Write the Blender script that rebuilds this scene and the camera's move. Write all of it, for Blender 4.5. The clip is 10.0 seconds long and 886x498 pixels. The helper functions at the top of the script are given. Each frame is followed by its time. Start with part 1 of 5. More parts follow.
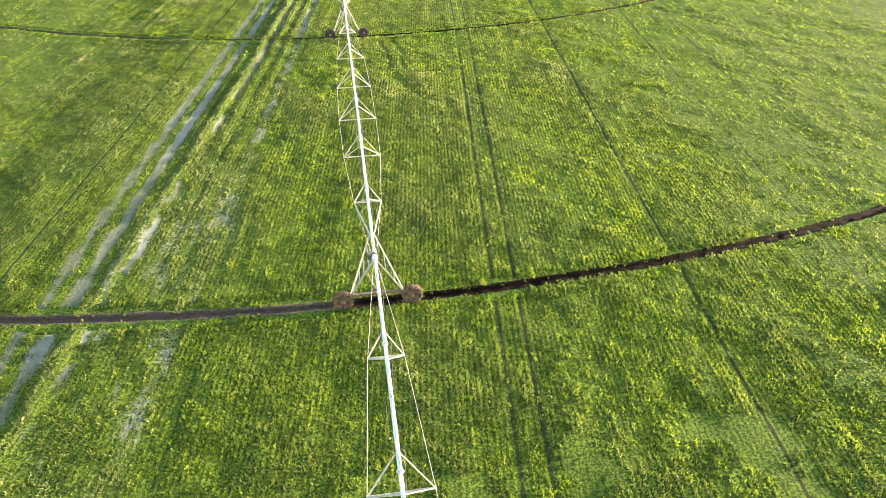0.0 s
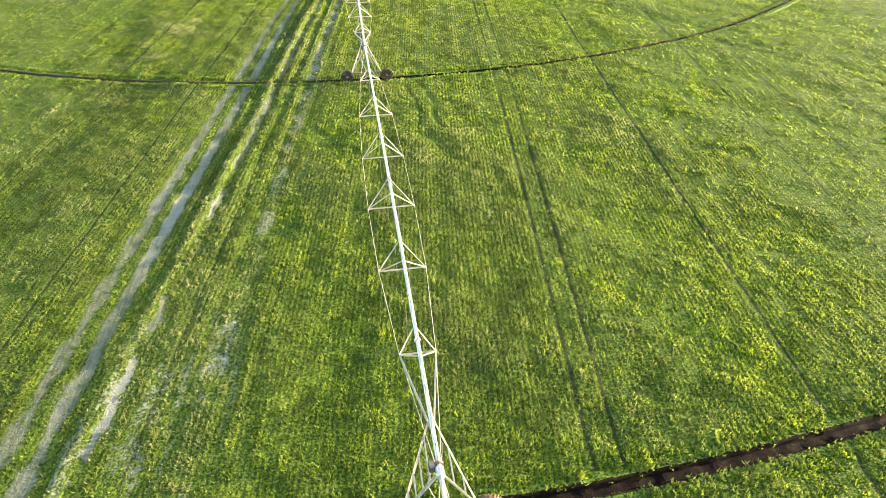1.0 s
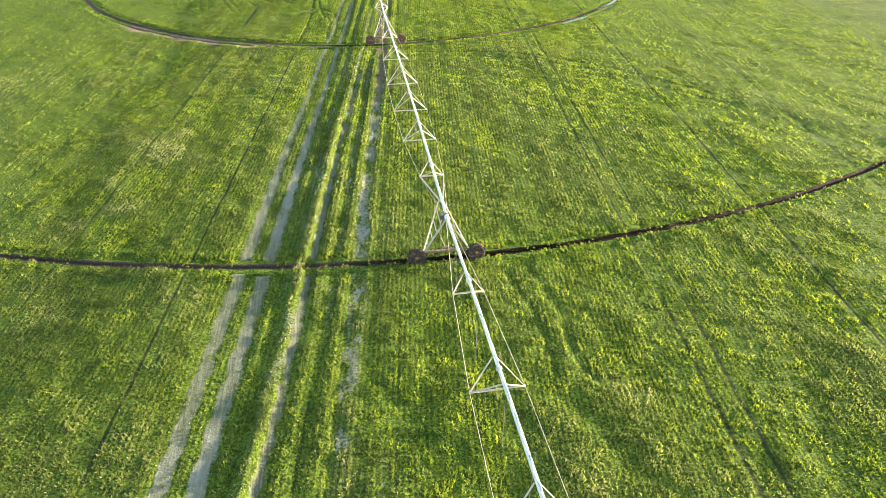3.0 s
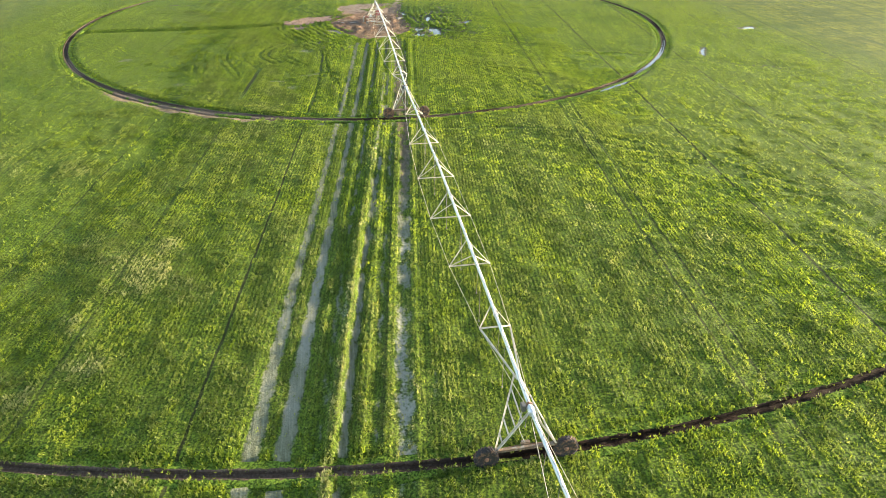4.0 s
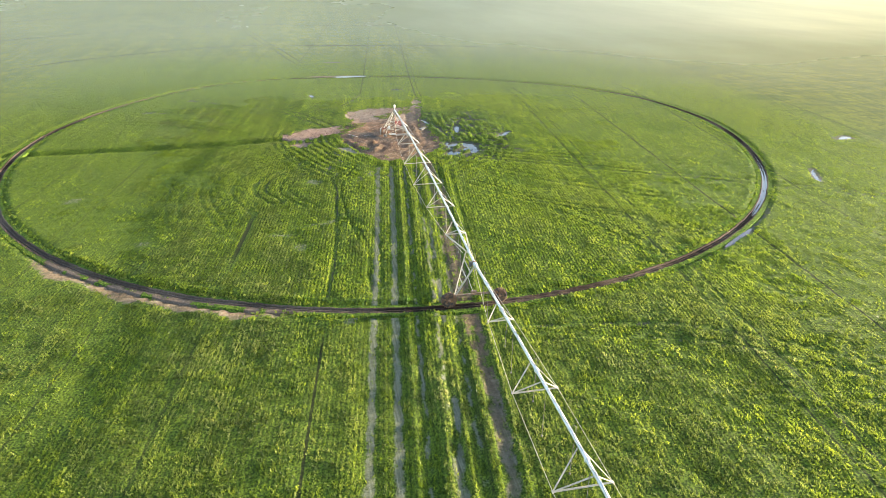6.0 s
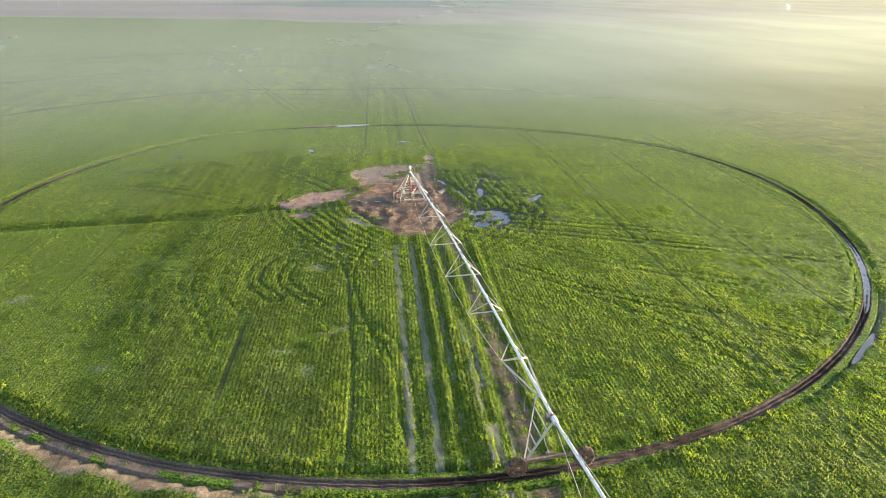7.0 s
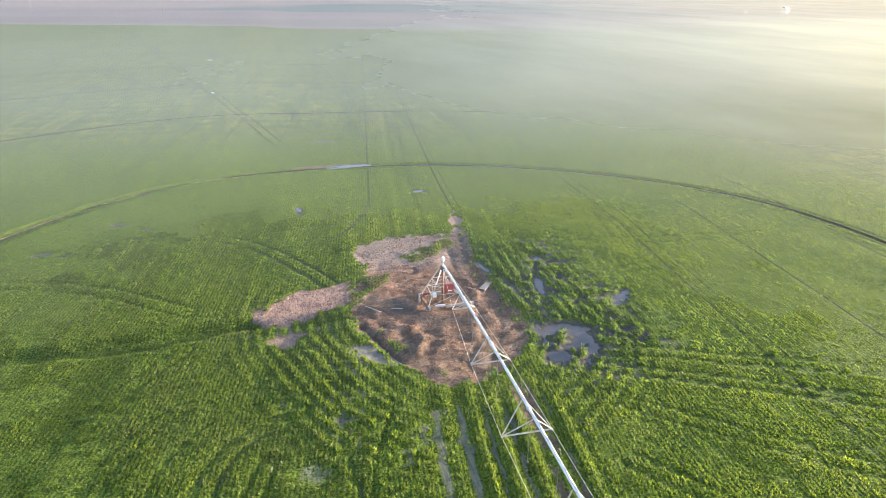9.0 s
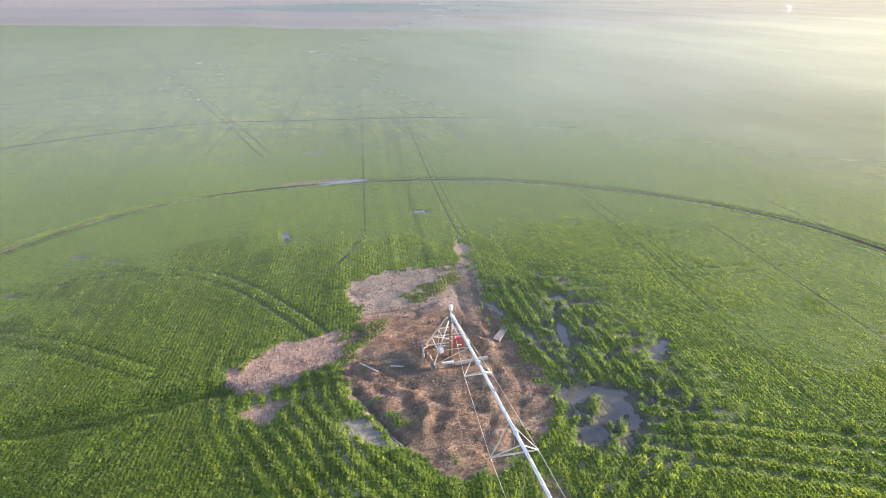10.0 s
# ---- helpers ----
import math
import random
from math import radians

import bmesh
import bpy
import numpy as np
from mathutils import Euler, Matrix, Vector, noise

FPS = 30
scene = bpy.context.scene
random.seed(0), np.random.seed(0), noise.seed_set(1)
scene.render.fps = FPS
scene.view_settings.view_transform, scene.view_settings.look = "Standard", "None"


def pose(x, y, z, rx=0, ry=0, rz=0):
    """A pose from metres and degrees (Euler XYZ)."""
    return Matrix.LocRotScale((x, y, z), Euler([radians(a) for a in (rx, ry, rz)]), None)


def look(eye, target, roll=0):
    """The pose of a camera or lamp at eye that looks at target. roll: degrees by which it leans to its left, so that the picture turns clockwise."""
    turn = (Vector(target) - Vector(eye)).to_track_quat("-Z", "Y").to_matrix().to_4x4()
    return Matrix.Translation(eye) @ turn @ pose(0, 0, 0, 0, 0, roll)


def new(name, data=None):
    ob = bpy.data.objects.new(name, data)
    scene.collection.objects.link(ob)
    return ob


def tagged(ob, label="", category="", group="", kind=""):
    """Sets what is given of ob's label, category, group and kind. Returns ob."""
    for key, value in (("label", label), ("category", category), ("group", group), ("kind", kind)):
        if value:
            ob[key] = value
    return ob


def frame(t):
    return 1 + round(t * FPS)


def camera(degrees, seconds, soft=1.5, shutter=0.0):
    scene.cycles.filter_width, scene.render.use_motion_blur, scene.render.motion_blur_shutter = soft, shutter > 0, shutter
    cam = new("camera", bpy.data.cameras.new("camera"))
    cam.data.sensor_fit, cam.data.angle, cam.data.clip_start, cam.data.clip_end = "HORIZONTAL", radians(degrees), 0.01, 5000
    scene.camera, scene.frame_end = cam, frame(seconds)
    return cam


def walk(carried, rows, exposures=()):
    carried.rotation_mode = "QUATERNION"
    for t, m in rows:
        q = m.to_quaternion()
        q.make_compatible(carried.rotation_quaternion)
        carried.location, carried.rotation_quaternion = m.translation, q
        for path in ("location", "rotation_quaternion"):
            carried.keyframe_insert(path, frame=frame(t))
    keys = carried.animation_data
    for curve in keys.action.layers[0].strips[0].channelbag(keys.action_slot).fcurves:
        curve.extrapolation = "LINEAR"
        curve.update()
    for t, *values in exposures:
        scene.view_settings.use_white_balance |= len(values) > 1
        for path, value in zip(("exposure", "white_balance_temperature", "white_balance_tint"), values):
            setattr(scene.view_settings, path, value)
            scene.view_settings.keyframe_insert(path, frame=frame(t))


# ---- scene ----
cam = camera(70.49, 10.0, 0.5)
PATH = [
    (0, (-0.292, -162.583, 23.079), (-0.044, -160.998, 21.885), -0.05),
    (0.5, (-0.900, -156.086, 23.009), (-0.652, -154.501, 21.815), -0.03),
    (1, (-1.726, -149.546, 22.972), (-1.479, -147.959, 21.779), -0.07),
    (1.5, (-2.617, -142.874, 23.010), (-2.369, -141.288, 21.817), -0.09),
    (2, (-3.542, -136.114, 23.044), (-3.292, -134.528, 21.851), 0.01),
    (2.5, (-4.611, -129.242, 23.140), (-4.352, -127.651, 21.956), 0.09),
    (2.7, (-4.974, -126.520, 23.181), (-4.710, -124.920, 22.011), 0.13),
    (3.8, (-6.915, -112.098, 23.471), (-6.615, -110.440, 22.393), 0.53),
    (4, (-7.281, -109.425, 23.488), (-6.974, -107.757, 22.428), 0.58),
    (4.5, (-8.119, -102.854, 23.488), (-7.789, -101.161, 22.474), 0.59),
    (5, (-8.879, -96.240, 23.498), (-8.531, -94.524, 22.530), 0.52),
    (5.5, (-9.613, -90.212, 23.550), (-9.248, -88.476, 22.627), 0.53),
    (6, (-10.176, -83.655, 23.553), (-9.796, -81.897, 22.677), 0.52),
    (6.2, (-10.388, -81.012, 23.555), (-10.002, -79.246, 22.700), 0.53),
    (7.3, (-11.225, -65.606, 23.695), (-10.802, -63.809, 22.924), 0.42),
    (7.5, (-11.261, -62.976, 23.725), (-10.834, -61.180, 22.955), 0.43),
    (8, (-11.230, -56.417, 23.810), (-10.790, -54.626, 23.036), 0.32),
    (8.5, (-10.917, -49.971, 23.898), (-10.472, -48.180, 23.127), 0.20),
    (9, (-10.117, -44.367, 23.983), (-9.668, -42.578, 23.209), 0.25),
    (9.5, (-9.296, -39.820, 23.991), (-8.843, -38.033, 23.217), 0.20),
    (10, (-8.697, -36.028, 23.946), (-8.244, -34.242, 23.170), 0.12),
]
walk(cam, [(t, look(eye, aim, lean)) for t, eye, aim, lean in PATH], [(0.0, 2.77, 6640, 12), (2.5, 2.76, 6590, 12), (4.0, 2.58, 6560, 13), (5.0, 2.6, 6450, 15), (6.0, 2.56, 6300, 17), (7.5, 2.25, 6080, 20), (8.4, 2.48, 5850, 23), (9.2, 2.43, 5820, 28), (10.0, 2.37, 5780, 28)])

# ---- light ----
SUN_EL, SUN_AZ = radians(8.0), radians(4.0)   # height, and turn from +x towards +y
TO_SUN = Vector((math.cos(SUN_EL) * math.cos(SUN_AZ), math.cos(SUN_EL) * math.sin(SUN_AZ), math.sin(SUN_EL)))
world = bpy.data.worlds.new("world")
scene.world = world
world.use_nodes = True
sky = world.node_tree.nodes.new("ShaderNodeTexSky")
sky.sky_type, sky.sun_disc = "NISHITA", False
sky.sun_elevation, sky.sun_rotation = SUN_EL, radians(86.0)
sky.dust_density, sky.air_density = 1.0, 1.0
world.node_tree.links.new(sky.outputs[0], world.node_tree.nodes["Background"].inputs[0])
world.node_tree.nodes["Background"].inputs[1].default_value = 0.14
lamp = bpy.data.lights.new("sun", "SUN")
lamp.energy, lamp.angle, lamp.color = 5.0, radians(0.8), (1.0, 0.87, 0.62)
sun = new("sun", lamp)
sun.matrix_world = look(TO_SUN * 300, (0, 0, 0))


# ---- materials ----
# lines left by wheels between the rows: x at y = 0, lean, half width, how bare, from y, to y
TRAMLINES = (
    (24.05, 0.127, 0.12, 0.95, -220, -95), (22.96, 0.1156, 0.11, 0.7, -95, -50), (22.8, 0.1125, 0.13, 0.6, -50, 380), (24.2, 0.1125, 0.11, 0.5, -50, 46), (25.35, 0.127, 0.12, 0.95, -220, -95), (24.47, 0.1178, 0.11, 0.7, -95, -50), (33.0, 0.110, 0.12, 0.95, -220, 20), (44.7, 0.122, 0.13, 0.65, -220, 66), (50.1, 0.127, 0.14, 0.5, -220, -80),
    (56.5, 0.127, 0.16, 0.4, -220, 66), (67.0, 0.127, 0.18, 0.5, -220, 66), (-4.45, 0.127, 0.12, 0.9, -220, -46), (-12.6, 0.129, 0.11, 0.6, -220, -44), (-12.9, 0.127, 0.26, 0.95, -37, -25),
    (-20.1, 0.127, 0.13, 0.5, -220, -30), (-28.9, 0.127, 0.13, 0.4, -220, 0), (-36.5, 0.127, 0.13, 0.4, -220, 10), (-2.4, 0.127, 0.15, 0.35, -220, -100), (8.8, 0.127, 0.14, 0.35, -150, -95),
    (4.9, 0.127, 0.12, 0.5, -100, -30), (4.5, 0.127, 0.14, 0.5, -140, -100), (-4.65, 0.122, 0.14, 0.7, 26, 380), (5.45, 0.108, 0.14, 0.8, 22, 380), (6.35, 0.108, 0.12, 0.5, 22, 180))


class Nodes:
    """A node material under construction."""

    def __init__(self, name):
        self.mat = bpy.data.materials.new(name)
        self.mat.use_nodes = True
        self.nt = self.mat.node_tree
        self.nt.nodes.clear()
        self.out = self.nt.nodes.new("ShaderNodeOutputMaterial")
        self.geo = self.nt.nodes.new("ShaderNodeNewGeometry")
        self.pos = self.geo.outputs["Position"]

    def put(self, node, key, value):
        if value is None:
            return
        if isinstance(value, bpy.types.NodeSocket):
            self.nt.links.new(value, node.inputs[key])
        else:
            if isinstance(value, tuple) and len(value) == 3 and node.inputs[key].type == "RGBA":
                value = (*value, 1.0)
            node.inputs[key].default_value = value

    def math(self, op, a, b=None, c=None, clamp=False):
        n = self.nt.nodes.new("ShaderNodeMath")
        n.operation, n.use_clamp = op, clamp
        for i, v in enumerate((a, b, c)):
            self.put(n, i, v)
        return n.outputs[0]

    def noise(self, scale, detail=4.0, rough=0.6, vector=None, distortion=0.0):
        n = self.nt.nodes.new("ShaderNodeTexNoise")
        self.put(n, "Vector", vector if vector is not None else self.pos)
        for k, v in (("Scale", scale), ("Detail", detail), ("Roughness", rough), ("Distortion", distortion)):
            self.put(n, k, v)
        return n.outputs[0]

    def mapped(self, scale=(1, 1, 1), turn=0.0, vector=None):
        n = self.nt.nodes.new("ShaderNodeMapping")
        self.put(n, "Vector", vector if vector is not None else self.pos)
        n.inputs["Rotation"].default_value = (0, 0, turn)
        n.inputs["Scale"].default_value = scale
        return n.outputs[0]

    def ramp(self, fac, stops):
        n = self.nt.nodes.new("ShaderNodeValToRGB")
        e = n.color_ramp.elements
        while len(e) < len(stops):
            e.new(0.5)
        for el, (p, c) in zip(e, stops):
            el.position = p
            el.color = (*c, 1) if len(c) == 3 else c
        self.put(n, 0, fac)
        return n.outputs[0]

    def step(self, x, a, b, lo=0.0, hi=1.0):
        n = self.nt.nodes.new("ShaderNodeMapRange")
        n.interpolation_type = "SMOOTHSTEP"
        for k, v in (("Value", x), ("From Min", a), ("From Max", b), ("To Min", lo), ("To Max", hi)):
            self.put(n, k, v)
        return n.outputs[0]

    def mix(self, fac, a, b, mode="MIX"):
        n = self.nt.nodes.new("ShaderNodeMix")
        n.data_type, n.blend_type = "RGBA", mode
        self.put(n, 0, fac), self.put(n, 6, a), self.put(n, 7, b)
        return n.outputs[2]

    def xyz(self, vector=None):
        n = self.nt.nodes.new("ShaderNodeSeparateXYZ")
        self.put(n, 0, vector if vector is not None else self.pos)
        return n.outputs

    def attribute(self, name):
        n = self.nt.nodes.new("ShaderNodeAttribute")
        n.attribute_name = name
        s = self.nt.nodes.new("ShaderNodeSeparateColor")
        self.nt.links.new(n.outputs["Color"], s.inputs[0])
        return s.outputs[0], s.outputs[1], s.outputs[2], n.outputs["Alpha"]

    def bump(self, height, strength=0.5, distance=0.02, normal=None):
        n = self.nt.nodes.new("ShaderNodeBump")
        self.put(n, "Strength", strength), self.put(n, "Distance", distance)
        self.put(n, "Height", height), self.put(n, "Normal", normal)
        return n.outputs[0]

    def surface(self, color, rough=0.8, metal=0.0, normal=None, spec=0.5):
        n = self.nt.nodes.new("ShaderNodeBsdfPrincipled")
        self.put(n, "Base Color", color), self.put(n, "Roughness", rough), self.put(n, "Metallic", metal)
        self.put(n, "Normal", normal), self.put(n, "Specular IOR Level", spec)
        return n.outputs[0]

    def shader(self, kind, **inputs):
        n = self.nt.nodes.new(kind)
        for k, v in inputs.items():
            self.put(n, k, v)
        return n.outputs[0]

    def blend(self, fac, a, b):
        n = self.nt.nodes.new("ShaderNodeMixShader")
        self.put(n, 0, fac), self.put(n, 1, a), self.put(n, 2, b)
        return n.outputs[0]

    def done(self, shader):
        self.nt.links.new(shader, self.out.inputs[0])
        return self.mat


def crop_colour(m, tone, fine, broad):
    """Green of the crop: fine and broad are noises, tone runs from lush (0) to dry and pale (1)."""
    lush = m.ramp(fine, [(0.2, (0.046, 0.078, 0.006)), (0.5, (0.124, 0.180, 0.010)), (0.8, (0.305, 0.350, 0.024))])
    olive = m.ramp(fine, [(0.2, (0.048, 0.066, 0.017)), (0.5, (0.098, 0.127, 0.027)), (0.8, (0.205, 0.230, 0.055))])
    pale = m.ramp(fine, [(0.25, (0.112, 0.124, 0.054)), (0.5, (0.205, 0.208, 0.098)), (0.75, (0.340, 0.318, 0.165))])
    deep = m.ramp(fine, [(0.2, (0.010, 0.034, 0.006)), (0.5, (0.030, 0.080, 0.012)), (0.8, (0.075, 0.150, 0.020))])
    c = m.mix(m.step(tone, 0.0, 0.18), deep, lush)
    c = m.mix(m.step(tone, 0.15, 0.55), c, olive)
    c = m.mix(m.step(tone, 0.5, 1.0), c, pale)
    return m.mix(m.step(broad, 0.3, 0.7, 0.0, 0.35), c, (0.190, 0.232, 0.020))


def ground_material():
    m = Nodes("field_ground")
    soil, wet, tone, pad = m.attribute("mask")
    x, y, z = m.xyz()
    row = m.mapped((3.2, 0.35, 1.0), radians(7.2))
    fine = m.math("ADD", m.math("MULTIPLY", m.noise(7.0, 4, 0.7), 0.75), m.math("MULTIPLY", m.noise(1.3, 4, 0.6, row), 0.25))
    broad = m.noise(0.06, 5, 0.6, m.mapped((1.0, 0.45, 1.0), radians(-35)))
    green = crop_colour(m, tone, fine, broad)
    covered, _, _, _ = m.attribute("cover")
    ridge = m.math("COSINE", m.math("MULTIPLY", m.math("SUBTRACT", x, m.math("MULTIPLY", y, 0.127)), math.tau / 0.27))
    # ground under the plants: litter, with shade in the gaps put into its colour
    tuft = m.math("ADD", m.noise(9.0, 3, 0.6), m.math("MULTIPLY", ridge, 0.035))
    shaded_litter = m.mix(m.step(tuft, 0.38, 0.64), (0.022, 0.040, 0.005), (0.120, 0.176, 0.014))
    # far crop dimmed, so shade among its leaves sits in the colour
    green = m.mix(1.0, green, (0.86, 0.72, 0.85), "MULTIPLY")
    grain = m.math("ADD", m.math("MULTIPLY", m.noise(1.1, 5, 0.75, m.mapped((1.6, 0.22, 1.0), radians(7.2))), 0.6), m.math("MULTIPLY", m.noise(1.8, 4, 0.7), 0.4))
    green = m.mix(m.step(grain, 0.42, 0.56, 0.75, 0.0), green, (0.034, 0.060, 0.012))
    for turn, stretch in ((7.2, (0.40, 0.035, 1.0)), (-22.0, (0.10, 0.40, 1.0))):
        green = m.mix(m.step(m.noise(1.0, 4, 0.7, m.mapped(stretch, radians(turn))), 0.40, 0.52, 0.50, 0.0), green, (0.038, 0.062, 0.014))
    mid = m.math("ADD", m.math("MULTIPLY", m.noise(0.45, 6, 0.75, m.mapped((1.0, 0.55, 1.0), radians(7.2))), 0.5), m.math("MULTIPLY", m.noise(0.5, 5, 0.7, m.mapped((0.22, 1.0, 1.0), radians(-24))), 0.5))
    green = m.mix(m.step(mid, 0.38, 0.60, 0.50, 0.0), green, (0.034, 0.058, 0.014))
    green = m.mix(m.math("MULTIPLY", covered, 0.8), green, shaded_litter)
    # wheel lines and ruts of the far side of the field
    u = m.math("SUBTRACT", x, m.math("MULTIPLY", y, 0.127))
    wander = m.math("MULTIPLY", m.math("SUBTRACT", m.noise(0.02, 2), 0.5), 3.0)
    r = m.math("SQRT", m.math("ADD", m.math("POWER", m.math("SUBTRACT", x, 1.1), 2.0), m.math("POWER", m.math("SUBTRACT", y, 0.75), 2.0)))
    r = m.math("ADD", r, m.math("MULTIPLY", wander, 0.4))
    ring = m.math("ABSOLUTE", m.math("SUBTRACT", m.math("MODULO", m.math("ADD", r, 22.8), 45.6), 22.8))
    lines = m.step(ring, 0.15, 0.6, 0.92, 0.0)
    for at, width, strength in ((-19.6, 0.22, 0.5), (-29.0, 0.22, 0.4), (-36.6, 0.22, 0.4), (-60.0, 0.25, 0.4), (40.0, 0.3, 0.4), (60.0, 0.3, 0.4)):
        d = m.math("ABSOLUTE", m.math("SUBTRACT", m.math("ADD", u, m.math("MULTIPLY", wander, 0.6)), at))
        lines = m.math("MAXIMUM", lines, m.step(d, width * 0.3, width * 1.0, strength * 0.9, 0.0))
    near_lines = None
    for at, lean, half, strength, y0, y1 in TRAMLINES:
        d = m.math("ABSOLUTE", m.math("SUBTRACT", m.math("SUBTRACT", x, m.math("MULTIPLY", y, lean)), at))
        d = m.math("ADD", d, m.math("MULTIPLY", m.math("SUBTRACT", m.noise(1.5, 3), 0.5), 0.12))
        one = m.math("MULTIPLY", m.step(d, half * 0.5, half * 0.95, strength * 0.8, 0.0), m.math("MULTIPLY", m.step(y, y0, y0 + 4.0), m.step(y, y1 - 4.0, y1, 1.0, 0.0)))
        near_lines = one if near_lines is None else m.math("MAXIMUM", near_lines, one)
    # the pair that runs slantwise
    v = m.math("ADD", m.math("ADD", x, m.math("MULTIPLY", y, 0.271)), wander)
    d = m.math("ABSOLUTE", m.math("SUBTRACT", m.math("ABSOLUTE", m.math("SUBTRACT", v, 5.3)), 0.9))
    lines = m.math("MAXIMUM", lines, m.step(d, 0.1, 0.32, 0.55, 0.0))
    lines = m.math("MAXIMUM", m.math("MULTIPLY", lines, m.step(y, 58.0, 66.0)), near_lines)
    # soil
    fineS = m.noise(5.0, 9, 0.78, None, 0.6)
    coarse = m.noise(0.8, 6, 0.7, None, 0.8)
    track = m.noise(2.0, 4, 0.65, m.mapped((4.5, 0.22, 1.0), radians(7.2)))
    grey = m.ramp(m.math("ADD", m.math("MULTIPLY", fineS, 0.4), m.math("MULTIPLY", track, 0.6)), [(0.3, (0.055, 0.060, 0.034)), (0.5, (0.118, 0.124, 0.076)), (0.72, (0.225, 0.228, 0.155))])
    red = m.ramp(m.math("ADD", m.math("MULTIPLY", fineS, 0.45), m.math("MULTIPLY", coarse, 0.55)), [(0.39, (0.048, 0.023, 0.011)), (0.46, (0.130, 0.062, 0.031)), (0.52, (0.205, 0.106, 0.057)), (0.58, (0.320, 0.198, 0.126)), (0.66, (0.440, 0.330, 0.240))])
    straw = m.step(m.noise(26.0, 3, 0.7, m.mapped((1.0, 0.25, 1.0), 0.9), 1.5), 0.60, 0.72)
    earth = m.mix(pad, grey, m.mix(m.math("MULTIPLY", straw, 0.5), red, (0.470, 0.330, 0.190)))
    earth = m.mix(m.math("MULTIPLY", m.step(tone, 0.45, 0.9), 0.6), earth, m.mix(pad, m.mix(fineS, (0.19, 0.19, 0.15), (0.42, 0.41, 0.35)), m.mix(m.step(m.math("ADD", m.math("MULTIPLY", fineS, 0.5), m.math("MULTIPLY", m.noise(3.0, 4, 0.7, m.mapped((3.2, 0.45, 1.0), -1.25)), 0.5)), 0.38, 0.60), (0.085, 0.052, 0.038), (0.400, 0.290, 0.228))))
    earth = m.mix(m.math("MULTIPLY", wet, 0.93), earth, m.mix(pad, (0.016, 0.012, 0.009), m.mix(fineS, (0.040, 0.032, 0.024), (0.090, 0.074, 0.056))))
    edge = m.math("ADD", soil, m.math("MULTIPLY", m.math("SUBTRACT", m.noise(4.5, 6, 0.75), 0.5), 1.25))
    bare = m.math("MULTIPLY", m.step(edge, 0.35, 0.65), m.step(soil, 0.02, 0.15))
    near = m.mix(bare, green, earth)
    near = m.mix(lines, near, m.mix(fineS, (0.006, 0.006, 0.004), (0.028, 0.024, 0.015)))
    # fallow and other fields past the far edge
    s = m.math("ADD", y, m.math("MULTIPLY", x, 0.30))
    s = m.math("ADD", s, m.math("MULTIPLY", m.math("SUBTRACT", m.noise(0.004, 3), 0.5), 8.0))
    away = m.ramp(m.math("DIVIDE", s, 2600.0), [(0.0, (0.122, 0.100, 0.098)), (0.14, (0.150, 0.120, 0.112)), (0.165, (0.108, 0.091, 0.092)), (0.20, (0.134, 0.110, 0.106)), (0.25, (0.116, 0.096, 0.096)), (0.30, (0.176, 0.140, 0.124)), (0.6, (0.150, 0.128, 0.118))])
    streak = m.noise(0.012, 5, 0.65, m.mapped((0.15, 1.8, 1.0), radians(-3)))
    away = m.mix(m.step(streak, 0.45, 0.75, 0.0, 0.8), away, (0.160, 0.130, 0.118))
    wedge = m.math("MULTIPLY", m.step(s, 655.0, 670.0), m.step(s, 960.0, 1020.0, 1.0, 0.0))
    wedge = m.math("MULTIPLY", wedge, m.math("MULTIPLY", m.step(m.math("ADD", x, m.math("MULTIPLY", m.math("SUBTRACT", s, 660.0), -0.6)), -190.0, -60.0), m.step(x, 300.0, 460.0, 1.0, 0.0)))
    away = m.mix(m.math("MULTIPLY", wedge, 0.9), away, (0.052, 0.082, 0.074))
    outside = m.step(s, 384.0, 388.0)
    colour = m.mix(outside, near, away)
    rough = m.step(m.math("MULTIPLY", wet, bare), 0.0, 1.0, 0.95, 0.75)
    relief = m.math("ADD", m.noise(11.0, 4, 0.6), m.math("MULTIPLY", m.noise(3.0, 4, 0.6), 1.0))
    return m.done(m.surface(colour, rough, 0.0, m.bump(m.math("ADD", relief, m.math("MULTIPLY", m.math("MULTIPLY", ridge, covered), m.math("MULTIPLY", m.math("SUBTRACT", 1.0, bare), 0.05))), 0.9, 0.08), 0.12))


def leaf_material():
    m = Nodes("crop_leaf")
    tone, lift, _, _ = m.attribute("mask")
    fine = m.math("ADD", m.math("MULTIPLY", m.geo.outputs["Random Per Island"], 0.34), m.math("MULTIPLY", lift, 0.66))
    broad = m.noise(0.06, 5, 0.6, m.mapped((1.0, 0.45, 1.0), radians(-35)))
    c = crop_colour(m, tone, fine, broad)
    skin = m.surface(c, 0.55, 0.0, None, 0.35)
    glow = m.shader("ShaderNodeBsdfTranslucent", Color=m.mix(1.0, c, (1.22, 1.30, 0.72), "MULTIPLY"))
    return m.done(m.blend(0.55, skin, glow))


